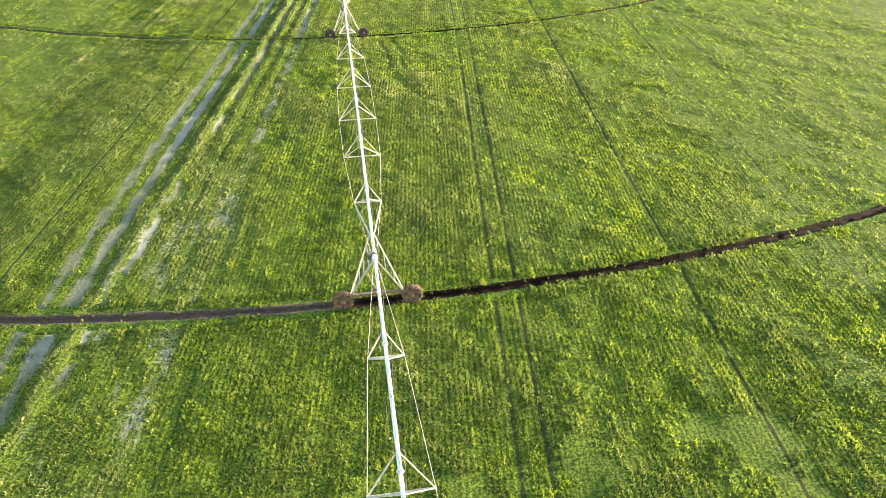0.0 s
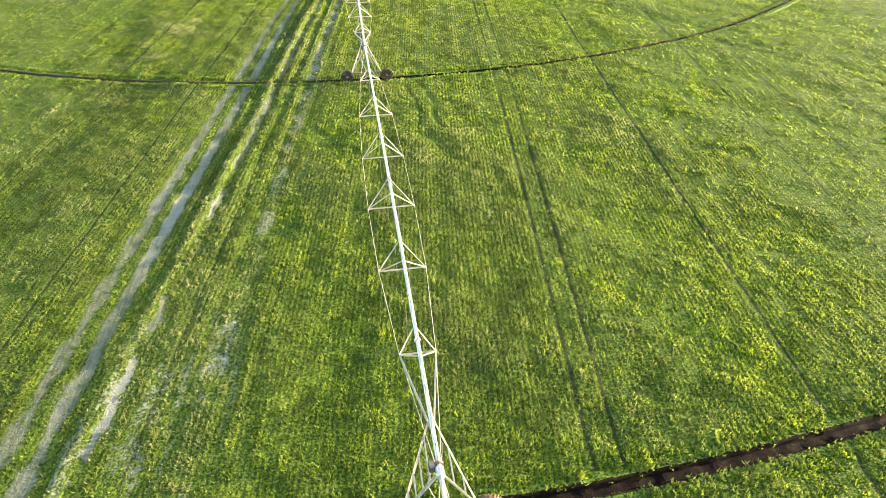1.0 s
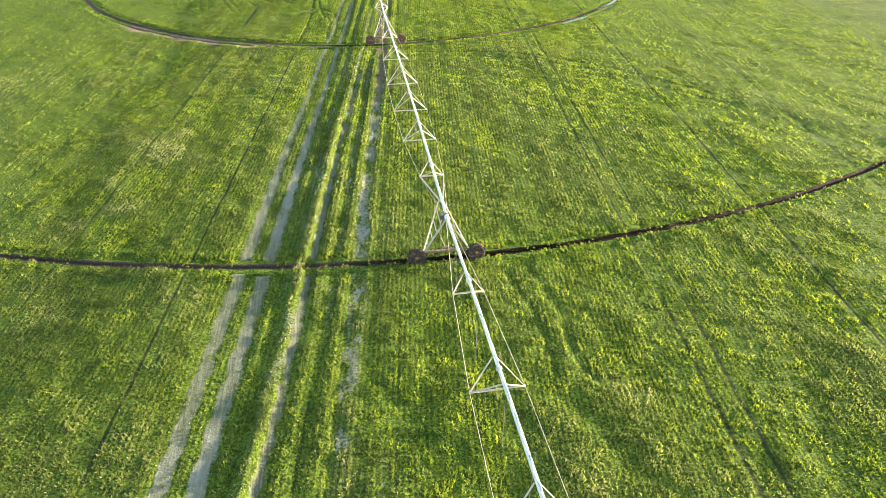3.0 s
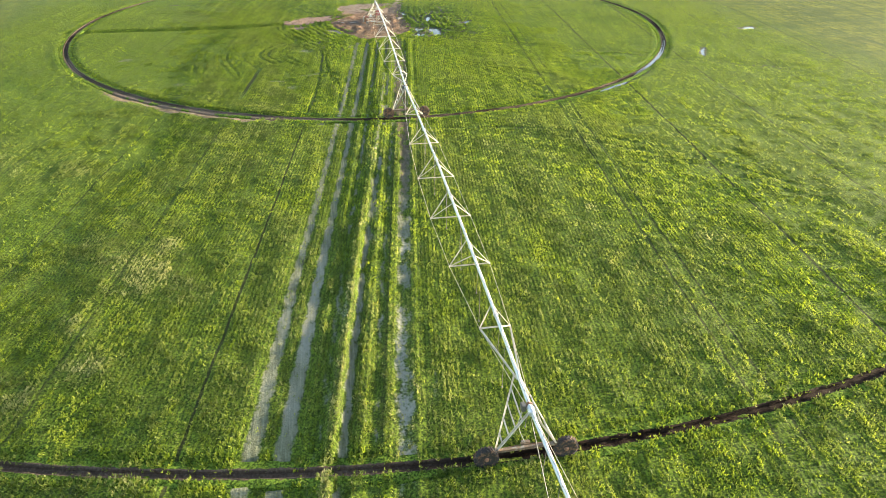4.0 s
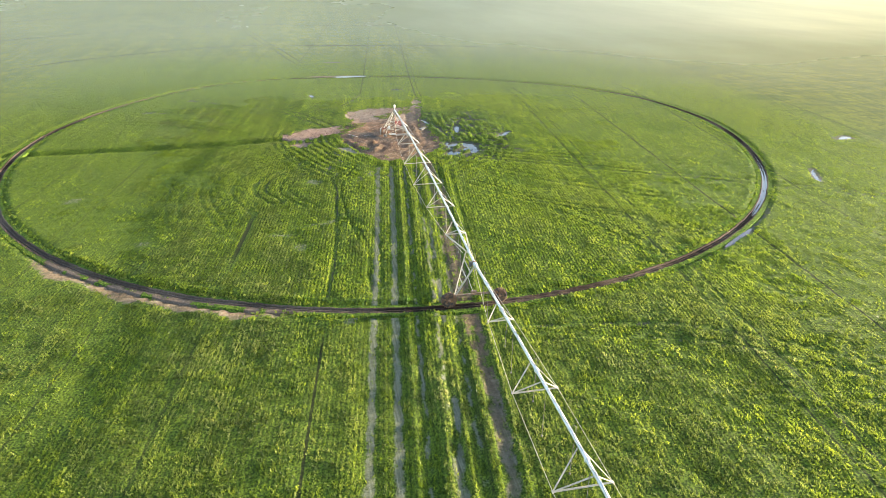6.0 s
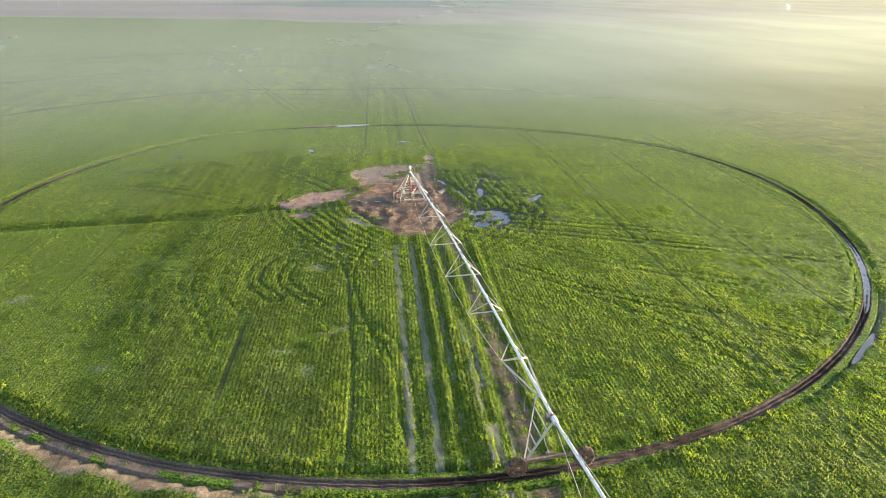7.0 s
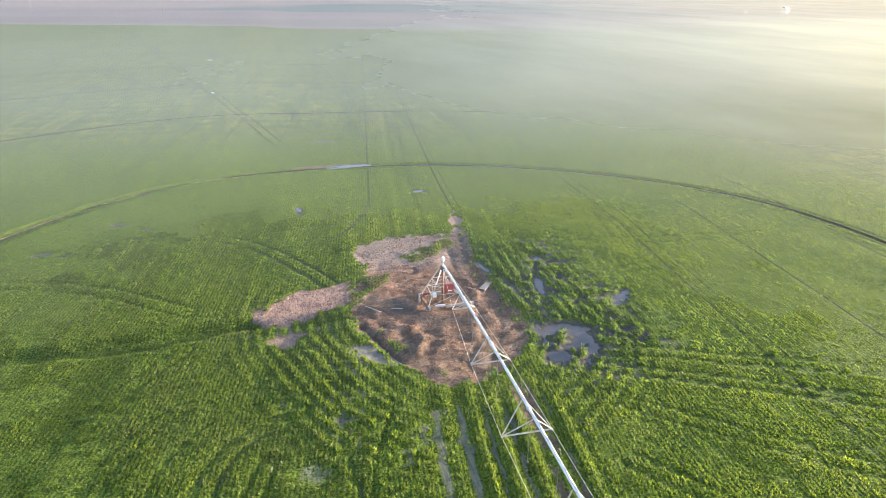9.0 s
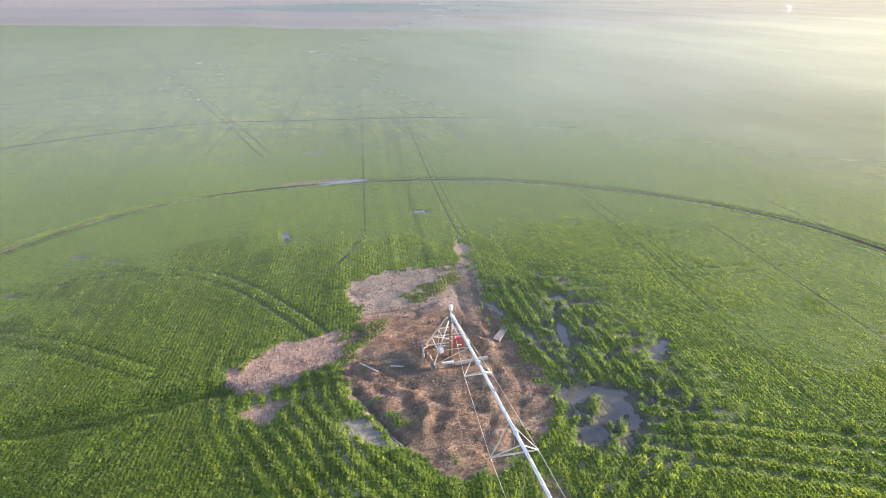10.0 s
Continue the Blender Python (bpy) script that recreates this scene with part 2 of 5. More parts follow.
def mud_ground_material():
    """Rut soil: dry is dusty brown, the rest wet and nearly black; weeds on the lips."""
    m = Nodes("rut_mud")
    dry, lip, _, _ = m.attribute("mask")
    f = m.noise(7.0, 8, 0.75)
    dark = m.ramp(f, [(0.3, (0.003, 0.002, 0.0015)), (0.55, (0.010, 0.006, 0.004)), (0.75, (0.030, 0.019, 0.013))])
    dusty = m.ramp(f, [(0.3, (0.060, 0.042, 0.030)), (0.55, (0.150, 0.112, 0.082)), (0.75, (0.260, 0.210, 0.165))])
    c = m.mix(dry, dark, dusty)
    weed = m.step(m.math("ADD", m.noise(5.0, 5, 0.7), m.math("MULTIPLY", lip, 0.5)), 0.74, 0.82)
    c = m.mix(weed, c, m.mix(m.step(m.noise(9.0, 3, 0.6), 0.38, 0.62), (0.024, 0.044, 0.007), (0.112, 0.172, 0.022)))
    return m.done(m.surface(c, 0.85, 0.0, m.bump(f, 0.8, 0.05), 0.04))


def water_material():
    m = Nodes("puddle_water")
    n = m.bump(m.noise(2.0, 3), 0.05, 0.02)
    return m.done(m.surface(m.ramp(m.noise(0.5, 3), [(0.3, (0.045, 0.037, 0.028)), (0.7, (0.085, 0.070, 0.055))]), 0.12, 0.0, n, 0.35))


def steel_material(name="galvanised_steel", light=(0.66, 0.67, 0.66), dark=(0.42, 0.43, 0.42), metal=0.55, rough=0.42):
    m = Nodes(name)
    f = m.math("ADD", m.math("MULTIPLY", m.noise(6.0, 5, 0.7), 0.6), m.math("MULTIPLY", m.noise(0.7, 3), 0.4))
    c = m.ramp(f, [(0.3, dark), (0.55, light), (0.8, tuple(min(1.0, v * 1.12) for v in light))])
    stain = m.step(m.noise(3.0, 6, 0.75), 0.62, 0.74, 0.0, 0.55)
    c = m.mix(stain, c, (0.30, 0.20, 0.12))
    return m.done(m.surface(c, m.step(f, 0.2, 0.8, rough - 0.1, rough + 0.2), metal, m.bump(f, 0.2, 0.004)))


def mud_material(name, base, mud, amount):
    m = Nodes(name)
    f = m.noise(5.0, 6, 0.7)
    c = m.mix(m.step(f, 0.62 - amount, 0.72 - amount), base, m.ramp(m.noise(14.0, 4), [(0.3, mud), (0.7, tuple(v * 1.6 for v in mud))]))
    return m.done(m.surface(c, 0.85, 0.0, m.bump(m.noise(20.0, 5, 0.7), 0.5, 0.02)))


def paint_material(name, colour, rough=0.5, wear=(0.25, 0.2, 0.16)):
    m = Nodes(name)
    f = m.noise(7.0, 6, 0.7)
    c = m.mix(m.step(f, 0.60, 0.72, 0.0, 0.7), colour, wear)
    c = m.mix(m.step(m.noise(1.5, 3), 0.3, 0.7, 0.0, 0.25), c, tuple(v * 0.6 for v in colour))
    return m.done(m.surface(c, rough, 0.0, m.bump(f, 0.15, 0.003)))


def haze_material():
    """Morning haze painted on a sheet: bluish and thin on one side, thickening with distance; the sun's glow is put
    into paler, denser colour on its side.
    """
    m = Nodes("haze")
    x, y, z = m.xyz()
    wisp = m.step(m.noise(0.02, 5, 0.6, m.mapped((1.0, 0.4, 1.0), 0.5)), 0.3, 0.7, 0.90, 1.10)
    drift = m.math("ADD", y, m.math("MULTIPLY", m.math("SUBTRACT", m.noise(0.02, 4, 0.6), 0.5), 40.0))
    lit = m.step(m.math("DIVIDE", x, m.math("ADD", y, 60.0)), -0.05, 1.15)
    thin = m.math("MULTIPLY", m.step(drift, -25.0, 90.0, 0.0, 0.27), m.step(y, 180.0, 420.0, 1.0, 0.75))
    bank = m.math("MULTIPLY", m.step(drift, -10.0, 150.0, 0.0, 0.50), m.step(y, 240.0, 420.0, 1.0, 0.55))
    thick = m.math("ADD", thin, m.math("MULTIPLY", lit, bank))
    # added veil imitates sun glare over the nearer field on the sunward side
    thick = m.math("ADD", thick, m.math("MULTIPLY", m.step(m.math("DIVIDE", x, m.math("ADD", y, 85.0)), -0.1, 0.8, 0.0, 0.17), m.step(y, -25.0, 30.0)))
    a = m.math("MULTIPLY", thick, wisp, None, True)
    # warm sunlight in the haze is painted as a yellower colour
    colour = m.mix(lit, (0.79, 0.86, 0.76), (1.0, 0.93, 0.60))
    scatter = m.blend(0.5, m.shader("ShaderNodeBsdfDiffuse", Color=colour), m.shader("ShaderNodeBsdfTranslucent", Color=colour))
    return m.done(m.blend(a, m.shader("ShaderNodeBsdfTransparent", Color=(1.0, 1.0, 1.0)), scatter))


GROUND, LEAF, WATER = ground_material(), leaf_material(), water_material()
MUD = mud_ground_material()
STEEL = steel_material()
STRUT = steel_material("strut_steel", (0.52, 0.47, 0.38), (0.32, 0.27, 0.21), 0.1, 0.6)
TYRE = mud_material("muddy_rubber", (0.030, 0.027, 0.025), (0.105, 0.058, 0.034), 0.20)
RUBBER = mud_material("dark_rubber", (0.022, 0.020, 0.019), (0.085, 0.050, 0.031), 0.12)
RIM = mud_material("muddy_rim", (0.35, 0.33, 0.30), (0.150, 0.095, 0.060), 0.08)
BEAM = mud_material("muddy_beam", (0.20, 0.18, 0.15), (0.10, 0.068, 0.044), 0.25)
RED = paint_material("red_paint", (0.31, 0.060, 0.052))
OXIDE = paint_material("faded_red_paint", (0.20, 0.050, 0.042), 0.7)
WHITE = paint_material("white_paint", (0.78, 0.77, 0.73))
HOSE = paint_material("black_hose", (0.10, 0.095, 0.085), 0.6)
CABLE = paint_material("grey_cable", (0.30, 0.31, 0.33), 0.6)
CONCRETE = paint_material("pale_concrete", (0.34, 0.30, 0.26), 0.9)
RUSTY = paint_material("rusty_pipe", (0.20, 0.11, 0.065), 0.7, (0.10, 0.06, 0.04))
SLAB = paint_material("grey_concrete", (0.115, 0.108, 0.098), 0.9, (0.07, 0.062, 0.054))
TIMBER = paint_material("grey_board", (0.30, 0.25, 0.21), 0.85)
CLOD = mud_material("clod_earth", (0.095, 0.048, 0.029), (0.130, 0.074, 0.047), 0.05)
STRAW = paint_material("dry_straw", (0.25, 0.175, 0.115), 0.9, (0.15, 0.095, 0.06))
HAZE = haze_material()


# ---- the lie of the land ----
RNG = np.random.default_rng(7)
LATTICE = RNG.random((256, 256))
SLOPE = 0.127                                   # drill rows lean by this much in x for each metre of y
RINGS = ((1.1, 0.75, 46.5, 46.5), (1.1, 0.75, 91.6, 91.6), (1.1, 0.75, 137.0, 137.0), (1.1, 0.75, 182.6, 182.6))


def vnoise(x, y, size, seed=0):
    """Smooth noise, 0 to 1, with lumps of that size in metres."""
    x, y = x / size + seed * 17.3, y / size + seed * 9.1
    i, j = np.floor(x).astype(int), np.floor(y).astype(int)
    f, g = x - i, y - j
    f, g = f * f * (3 - 2 * f), g * g * (3 - 2 * g)
    a, b = LATTICE[i & 255, j & 255], LATTICE[(i + 1) & 255, j & 255]
    c, d = LATTICE[i & 255, (j + 1) & 255], LATTICE[(i + 1) & 255, (j + 1) & 255]
    return (a * (1 - f) + b * f) * (1 - g) + (c * (1 - f) + d * f) * g


def fbm(x, y, size, seed=0, steps=4):
    total, weight, out = 0.0, 1.0, 0.0
    for k in range(steps):
        out = out + weight * vnoise(x, y, size / 2**k, seed + k)
        total, weight = total + weight, weight * 0.55
    return out / total


def smooth(a, b, x):
    t = np.clip((x - a) / (b - a), 0, 1)
    return t * t * (3 - 2 * t)


def along(x, y, points, reach=4.0):
    """Distance to a bent line."""
    out = np.full(x.shape, 99.0)
    p = np.array(points, float)
    ok = (x > p[:, 0].min() - reach) & (x < p[:, 0].max() + reach) & (y > p[:, 1].min() - reach) & (y < p[:, 1].max() + reach)
    a, b = x[ok], y[ok]
    best = np.full(a.shape, 99.0)
    for (x0, y0), (x1, y1) in zip(p[:-1], p[1:]):
        dx, dy = x1 - x0, y1 - y0
        t = np.clip(((a - x0) * dx + (b - y0) * dy) / (dx * dx + dy * dy), 0, 1)
        best = np.minimum(best, np.hypot(a - x0 - t * dx, b - y0 - t * dy))
    out[ok] = best
    return out


def curve(points, n=6):
    """A smooth line through the points."""
    p = [Vector(q) for q in points]
    p = [2 * p[0] - p[1], *p, 2 * p[-1] - p[-2]]
    out = []
    for a, b, c, d in zip(p, p[1:], p[2:], p[3:]):
        for k in range(n):
            t = k / n
            out.append(tuple(0.5 * (2 * b + (c - a) * t + (2 * a - 5 * b + 4 * c - d) * t * t + (3 * b - a - 3 * c + d) * t**3)))
    return out + [tuple(p[-2])]


def inside(x, y, points, reach=3.0):
    """Signed distance to a closed outline, positive inside."""
    p = np.array(points, float)
    out = np.full(x.shape, -99.0)
    ok = (x > p[:, 0].min() - reach) & (x < p[:, 0].max() + reach) & (y > p[:, 1].min() - reach) & (y < p[:, 1].max() + reach)
    a, b = x[ok], y[ok]
    best, odd = np.full(a.shape, 99.0), np.zeros(a.shape, bool)
    for (x0, y0), (x1, y1) in zip(p, np.roll(p, -1, 0)):
        dx, dy = x1 - x0, y1 - y0
        t = np.clip(((a - x0) * dx + (b - y0) * dy) / (dx * dx + dy * dy), 0, 1)
        best = np.minimum(best, np.hypot(a - x0 - t * dx, b - y0 - t * dy))
        cross = (y0 > b) != (y1 > b)
        odd ^= cross & (a < x0 + (b - y0) * dx / (dy if dy else 1e-9))
    out[ok] = np.where(odd, best, -best)
    return out


PAD = ((-5.0, 13.7), (-3.5, 14.8), (-0.2, 15.7), (5.7, 15.2), (7.7, 22.3), (8.0, 22.3), (7.4, 16.5), (6.7, 11.4), (6.1, 3.4), (6.4, -0.8), (6.5, -5.1), (4.7, -8.6), (1.5, -10.9), (-0.2, -11.2), (-1.6, -11.5), (-2.7, -10.5), (-4.2, -7.4), (-6.1, -2.6), (-6.4, 0.8), (-6.0, 3.7), (-5.0, 6.1), (-4.5, 8.5))
PATCH = ((-14.4, 0.7), (-13.4, 2.2), (-12.4, 3.7), (-9.3, 4.8), (-5.8, 5.7), (-5.4, 1.9), (-8.3, 0.5), (-10.5, -0.5), (-12.0, -1.1), (-13.0, -0.2))
PATCH_SMALL = ((-12.6, -3.4), (-11.2, -2.0), (-10.6, -2.7), (-11.7, -4.2))
STRIP = ((-7.1, -4.8), (-5.8, -4.9), (-4.1, -8.3), (-5.2, -8.3), (-6.2, -7.3))
PADGRASS = ((-0.9, 10.2), (0.1, 8.4), (1.5, 9.1), (3.1, 10.6), (5.7, 11.9), (4.9, 13.4), (3.0, 12.4), (1.2, 11.2))
PADGRASS2 = ((-5.2, 6.1), (-2.8, 6.5), (-2.4, 5.5), (-4.1, 4.1), (-5.2, 2.9), (-5.4, 1.1), (-6.5, 1.0), (-6.1, 3.9))
POOL = ((6.5, -4.6), (7.6, -4.9), (9.6, -5.0), (11.1, -6.0), (11.5, -8.4), (10.3, -10.4), (8.4, -11.7), (6.8, -11.6), (6.0, -10.3), (6.4, -8.6), (6.6, -7.0))
POOL_EAST = ((14.4, -2.0), (15.2, -1.9), (16.4, -1.3), (17.8, -1.6), (17.2, -2.4), (15.9, -2.9), (15.3, -4.4), (14.5, -4.8), (14.2, -3.6))
# (x, y, half length, half width, turn): small pools and wet hollows
HOLLOWS = ((-34.3, -18.7, 1.2, 0.8, 0.3), (-25.7, -30.5, 1.0, 0.7, 0.0), (-9.65, 26.4, 0.5, 2.0, 0.05), (-33.8, 18.6, 1.2, 0.45, 0.0), (-32.0, 17.8, 0.9, 0.4, -0.4),
           (-28.7, 25.6, 0.9, 0.35, -0.4), (-25.7, 23.6, 1.0, 0.4, -0.5), (5.9, 32.6, 1.2, 0.7, 0.0), (60.6, -13.0, 2.0, 0.8, 0.2), (-4.0, 65.3, 1.6, 0.8, 0.0),
           (-8.6, -46.2, 0.8, 0.5, 0.2), (-10.4, -17.5, 0.8, 0.9, 0.4), (-9.7, -28.9, 1.6, 0.4, 0.3), (-11.9, -33.3, 0.5, 0.9, 0.0), (-13.5, -30.9, 1.3, 0.4, -0.2),
           (-37.5, -32.0, 0.7, 0.5, 0.0), (12.1, 6.7, 0.9, 0.6, 0.2), (10.0, 1.3, 0.5, 1.8, -0.2), (7.6, 0.3, 0.35, 3.0, 0.12), (6.2, 6.5, 0.4, 2.2, 0.25), (46.2, -25.4, 0.5, 3.0, -0.5))
WHEEL_PATHS = [
    (curve(((2.3, -49.9), (13.0, -51.9), (21.7, -57.5), (28.4, -65.0), (34.1, -73.1), (37.5, -81.3), (42.1, -88.4), (49.8, -100.9))), 0.85, 0.17, 0.6),
    (curve(((8.8, -11.6), (16.9, -15.5), (25.6, -20.1), (36.2, -25.6), (52.9, -34.8))), 0.55, 0.24, 0.62),
    (curve(((11.5, -10.4), (15.0, -11.3), (18.0, -12.9), (22.0, -14.4), (25.4, -15.8), (38.0, -20.6))), 0.65, 0.20, 0.45),
    (curve(((-28.6, 19.8), (-24.9, 20.2), (-18.6, 19.1), (-13.6, 15.2), (-9.5, 9.0), (-7.7, 5.5))), 0.7, 0.20, 0.5),
    (curve(((-11.9, 19.4), (-8.7, 20.4), (-5.5, 20.8))), 0.0, 0.22, 0.8),
    (curve(((-10.2, 16.5), (-6.1, 16.9), (-3.5, 21.2), (-1.5, 27.1))), 0.0, 0.20, 0.65),
    (curve(((-10.8, -11.9), (-13.9, -13.6), (-15.7, -16.8), (-15.8, -19.9), (-14.1, -22.9))), 0.55, 0.20, 0.5),
    (curve(((-8.7, -14.9), (-8.1, -19.4), (-8.4, -26.2), (-9.0, -35.4), (-10.0, -42.6))), 0.0, 0.17, 0.6),
    (curve(((-9.6, -29.9), (-7.8, -28.8), (-6.3, -30.5), (-5.7, -34.8), (-6.2, -41.5))), 0.5, 0.15, 0.4),
    (curve(((4.9, -92.0), (5.6, -96.3), (5.3, -100.1), (5.9, -102.4), (8.7, -102.5))), 0.0, 0.22, 0.42),
    (curve(((3.4, -92.9), (4.1, -96.8), (3.9, -101.7))), 0.0, 0.16, 0.35),
    (curve(((40.3, 23.0), (45.6, 15.9), (47.6, 3.9), (47.7, -6.6), (44.2, -16.6))), 0.0, 0.3, 0.6),
    (curve(((-11.7, -9.9), (-16.0, -11.7), (-18.4, -15.8), (-18.5, -20.4), (-16.4, -25.4))), 0.0, 0.16, 0.34),
    (curve(((-12.7, -7.9), (-17.9, -9.9), (-21.1, -14.7), (-21.2, -20.4), (-19.0, -27.6))), 0.5, 0.15, 0.3),
    (curve(((-12.7, -16.1), (-13.4, -19.2), (-12.4, -22.2), (-10.7, -24.6))), 0.5, 0.15, 0.32),
    (curve(((-5.5, -13.3), (-7.4, -19.0), (-7.5, -25.1), (-6.8, -33.3))), 0.0, 0.14, 0.34),
    (curve(((7.5, -14.5), (13.2, -19.4), (20.6, -25.4), (30.6, -31.4))), 0.6, 0.15, 0.3),
    (curve(((6.7, -20.6), (10.5, -25.6), (15.2, -32.7), (18.0, -40.8))), 0.6, 0.14, 0.28),
    (curve(((-36.0, 12.2), (-32.2, 11.2), (-27.5, 9.1), (-22.5, 5.7), (-19.0, 2.9))), 0.75, 0.18, 0.4),
    (curve(((12.5, 13.6), (19.8, 9.7), (28.7, 7.8), (40.1, 8.7))), 0.7, 0.15, 0.28),
    (curve(((-18.5, -2.9), (-22.7, -9.2), (-24.5, -17.5), (-23.5, -25.7))), 0.6, 0.15, 0.35),
    (curve(((11.4, -26.6), (17.9, -31.6), (24.3, -37.6))), 0.5, 0.15, 0.4),
]
DRY_SPOTS = ((-21.2, -74.9, 1.3), (-19.6, -71.7, 1.2), (-19.4, -69.0, 1.1), (-25.0, -63.3, 1.3), (-21.9, -81.0, 1.3), (-24.0, -83.6, 1.5), (-22.9, -77.1, 1.2), (-14.4, -62.5, 0.9), (-27.1, -94.2, 1.3), (-28.3, -100.8, 1.2), (19.0, -74.3, 1.0), (12.3, -68.2, 0.8), (7.5, -103.3, 1.6), (-20.3, -111.3, 1.2))
# dark band running away from the sun, standing in for the pivot tower's shadow
PIVOT_SHADE = ((-12.8, 0.2), (-17.3, -0.5), (-21.7, -1.2), (-27.4, -1.2), (-39.1, -0.8), (-46.5, -0.8))
YARD_TRACKS = (curve(((-4.3, 3.9), (-1.1, 4.6), (2.1, 3.6), (4.0, 0.4), (3.9, -4.4), (1.3, -9.5))), curve(((-5.0, 0.5), (-3.2, -2.9), (-0.8, -5.9), (2.4, -6.9), (5.4, -5.8))), curve(((5.7, 13.6), (4.7, 8.2), (4.5, 2.6))), curve(((-5.2, 7.2), (-3.0, 7.0), (-0.6, 6.9))))
# heaps on the bare yard: x, y, height, half length, half width, turn
HEAPS = ((-1.8, -4.9, 0.30, 0.45, 1.3, 0.25), (0.1, -4.1, 0.22, 0.4, 1.4, -0.3), (2.2, -5.1, 0.26, 0.5, 1.9, -0.15), (-3.2, -3.6, 0.25, 1.2, 0.5, 0.2), (-4.9, -1.4, 0.35, 0.9, 0.6, 0.5), (-4.7, 0.9, 0.28, 0.6, 0.8, 0.2), (3.6, -2.6, 0.24, 0.8, 1.2, 0.1), (-1.8, -9.2, 0.22, 0.8, 0.6, 0.0), (4.1, 4.2, 0.25, 0.6, 1.8, 0.15), (3.9, 1.3, 0.42, 1.7, 0.7, -1.37), (-3.0, 4.1, 0.18, 1.6, 0.5, -0.1), (1.7, -8.3, 0.22, 1.0, 0.5, 0.3), (2.5, 8.0, 0.2, 1.6, 0.5, 0.2), (-2.3, -6.4, 0.42, 0.95, 0.34, 1.01), (-0.55, -6.5, 0.34, 1.15, 0.32, 0.79), (-2.3, -3.5, 0.28, 0.7, 0.4, 0.1), (-4.2, -3.9, 0.28, 0.7, 0.5, 0.4))


def hollow(x, y):
    """The field sinks gently towards its wet northern side."""
    return -1.2 * smooth(12, 46, y) * smooth(-32, 6, x)


def rolling(x, y):
    """The bare lie of the land."""
    return 0.5 * (fbm(x, y, 40.0, 41) - 0.5) * smooth(8, 30, np.hypot(x, y)) + hollow(x, y)


def land(x, y):
    """Height of the ground with its crop, and the masks bare soil, wet, tone and red earth, at places x, y."""
    u = x - SLOPE * y + 0.25 * (fbm(x * 0, y, 22.0, 3) - 0.5)
    patchy = fbm(x, y, 1.6, 11)
    broad = fbm(x, y, 9.0, 21)
    drift = fbm(x * 0.8 + y * 0.6, (y * 0.8 - x * 0.6) * 0.4, 3.2, 31)
    soil, wet, pad = np.zeros_like(x), np.zeros_like(x), np.zeros_like(x)
    base = rolling(x, y)
    rough = 1 - 0.78 * smooth(-62, -12, y)       # the stand grows evener towards the middle of the field
    crop = 0.13 + (0.22 * (drift - 0.5) + 0.25 * (patchy - 0.5)) * rough + 0.14 * (broad - 0.5)
    # drier and thinner west of the machine, lush towards the middle of the field
    tone = 0.34 + (0.60 * (broad - 0.5) + 0.75 * (drift - 0.5)) * (0.25 + 0.75 * rough)
    tone = tone + 0.12 * smooth(8, 16, u) * smooth(-60, -110, y) - 0.14 * smooth(-60, -15, y)
    tone = tone - 0.08 * (1 - smooth(-1.0, 1.5, x)) * smooth(6.2, 8.0, u) * smooth(-80, -105, y)
    tone = tone + 0.12 * (1 - smooth(8, 12, u)) * (1 - smooth(-90, -40, y)) + 0.22 * (fbm(x, y, 6.0, 62) - 0.5)
    pale = smooth(0.56, 0.68, fbm(x + 0.3 * y, y * 0.6, 3.2, 61)) * (1 - smooth(-10, -4, u)) * smooth(-100, -80, y) * (1 - smooth(10, 50, y))
    tone = tone + 0.24 * pale
    for hx, hy, size in DRY_SPOTS:
        tone = tone + 0.75 * np.exp(-(np.hypot(x - hx, y - hy) / size) ** 2) * smooth(0.3, 0.65, patchy)

    def lay(mask, bare, depth, wetness=0.0):
        nonlocal soil, wet, crop
        soil = np.maximum(soil, mask * bare)
        wet = np.maximum(wet * (1 - 0.5 * mask), mask * wetness)
        crop = crop * (1 - mask * np.minimum(1.0, bare * 1.1)) - depth * mask

    # strips of taller and shorter crop along the farm road
    band = smooth(0.7, 1.4, u) * (1 - smooth(6.6, 7.6, u)) * smooth(-150, -60, y) * (1 - smooth(-16, -10, y))
    crop = crop + band * 0.095 * np.sin((u - 0.9) * 2 * np.pi / 1.35) * (0.4 + 1.2 * patchy)
    lay(band * smooth(0.45, 0.95, -np.sin((u - 0.9) * 2 * np.pi / 1.35)) * smooth(0.36, 0.56, fbm(x, y, 0.8, 74)), 0.70, 0.0)
    # tall pale verge and the bare seam beside it
    verge = np.interp(y, (-200, -128, -110, -93, -71, -50, -14), (1.0, 1.95, 2.4, 2.6, 2.8, 3.3, 3.3))
    d = u - verge + 0.25 * (patchy - 0.5)
    tall = smooth(-0.55, -0.1, d) * (1 - smooth(0.05, 0.35, d)) * (1 - smooth(-40, -20, y))
    crop = crop + tall * 0.21 * (0.55 + 0.9 * patchy)
    tone = tone + tall * 0.55 * smooth(0.15, 0.5, fbm(x, y, 1.5, 51)) * (0.35 + 0.65 * smooth(-52, -66, y))
    seam = smooth(0.2, 0.4, d) * (1 - smooth(0.6, 0.85, d)) * (1 - smooth(-40, -20, y))
    lay(seam * smooth(0.40, 0.55, fbm(x, y, 3.0, 52)), 0.8, 0.02)
    gaps = smooth(1.2, 2.0, u) * (1 - smooth(8.0, 9.5, u)) * (1 - smooth(-60, -40, y))
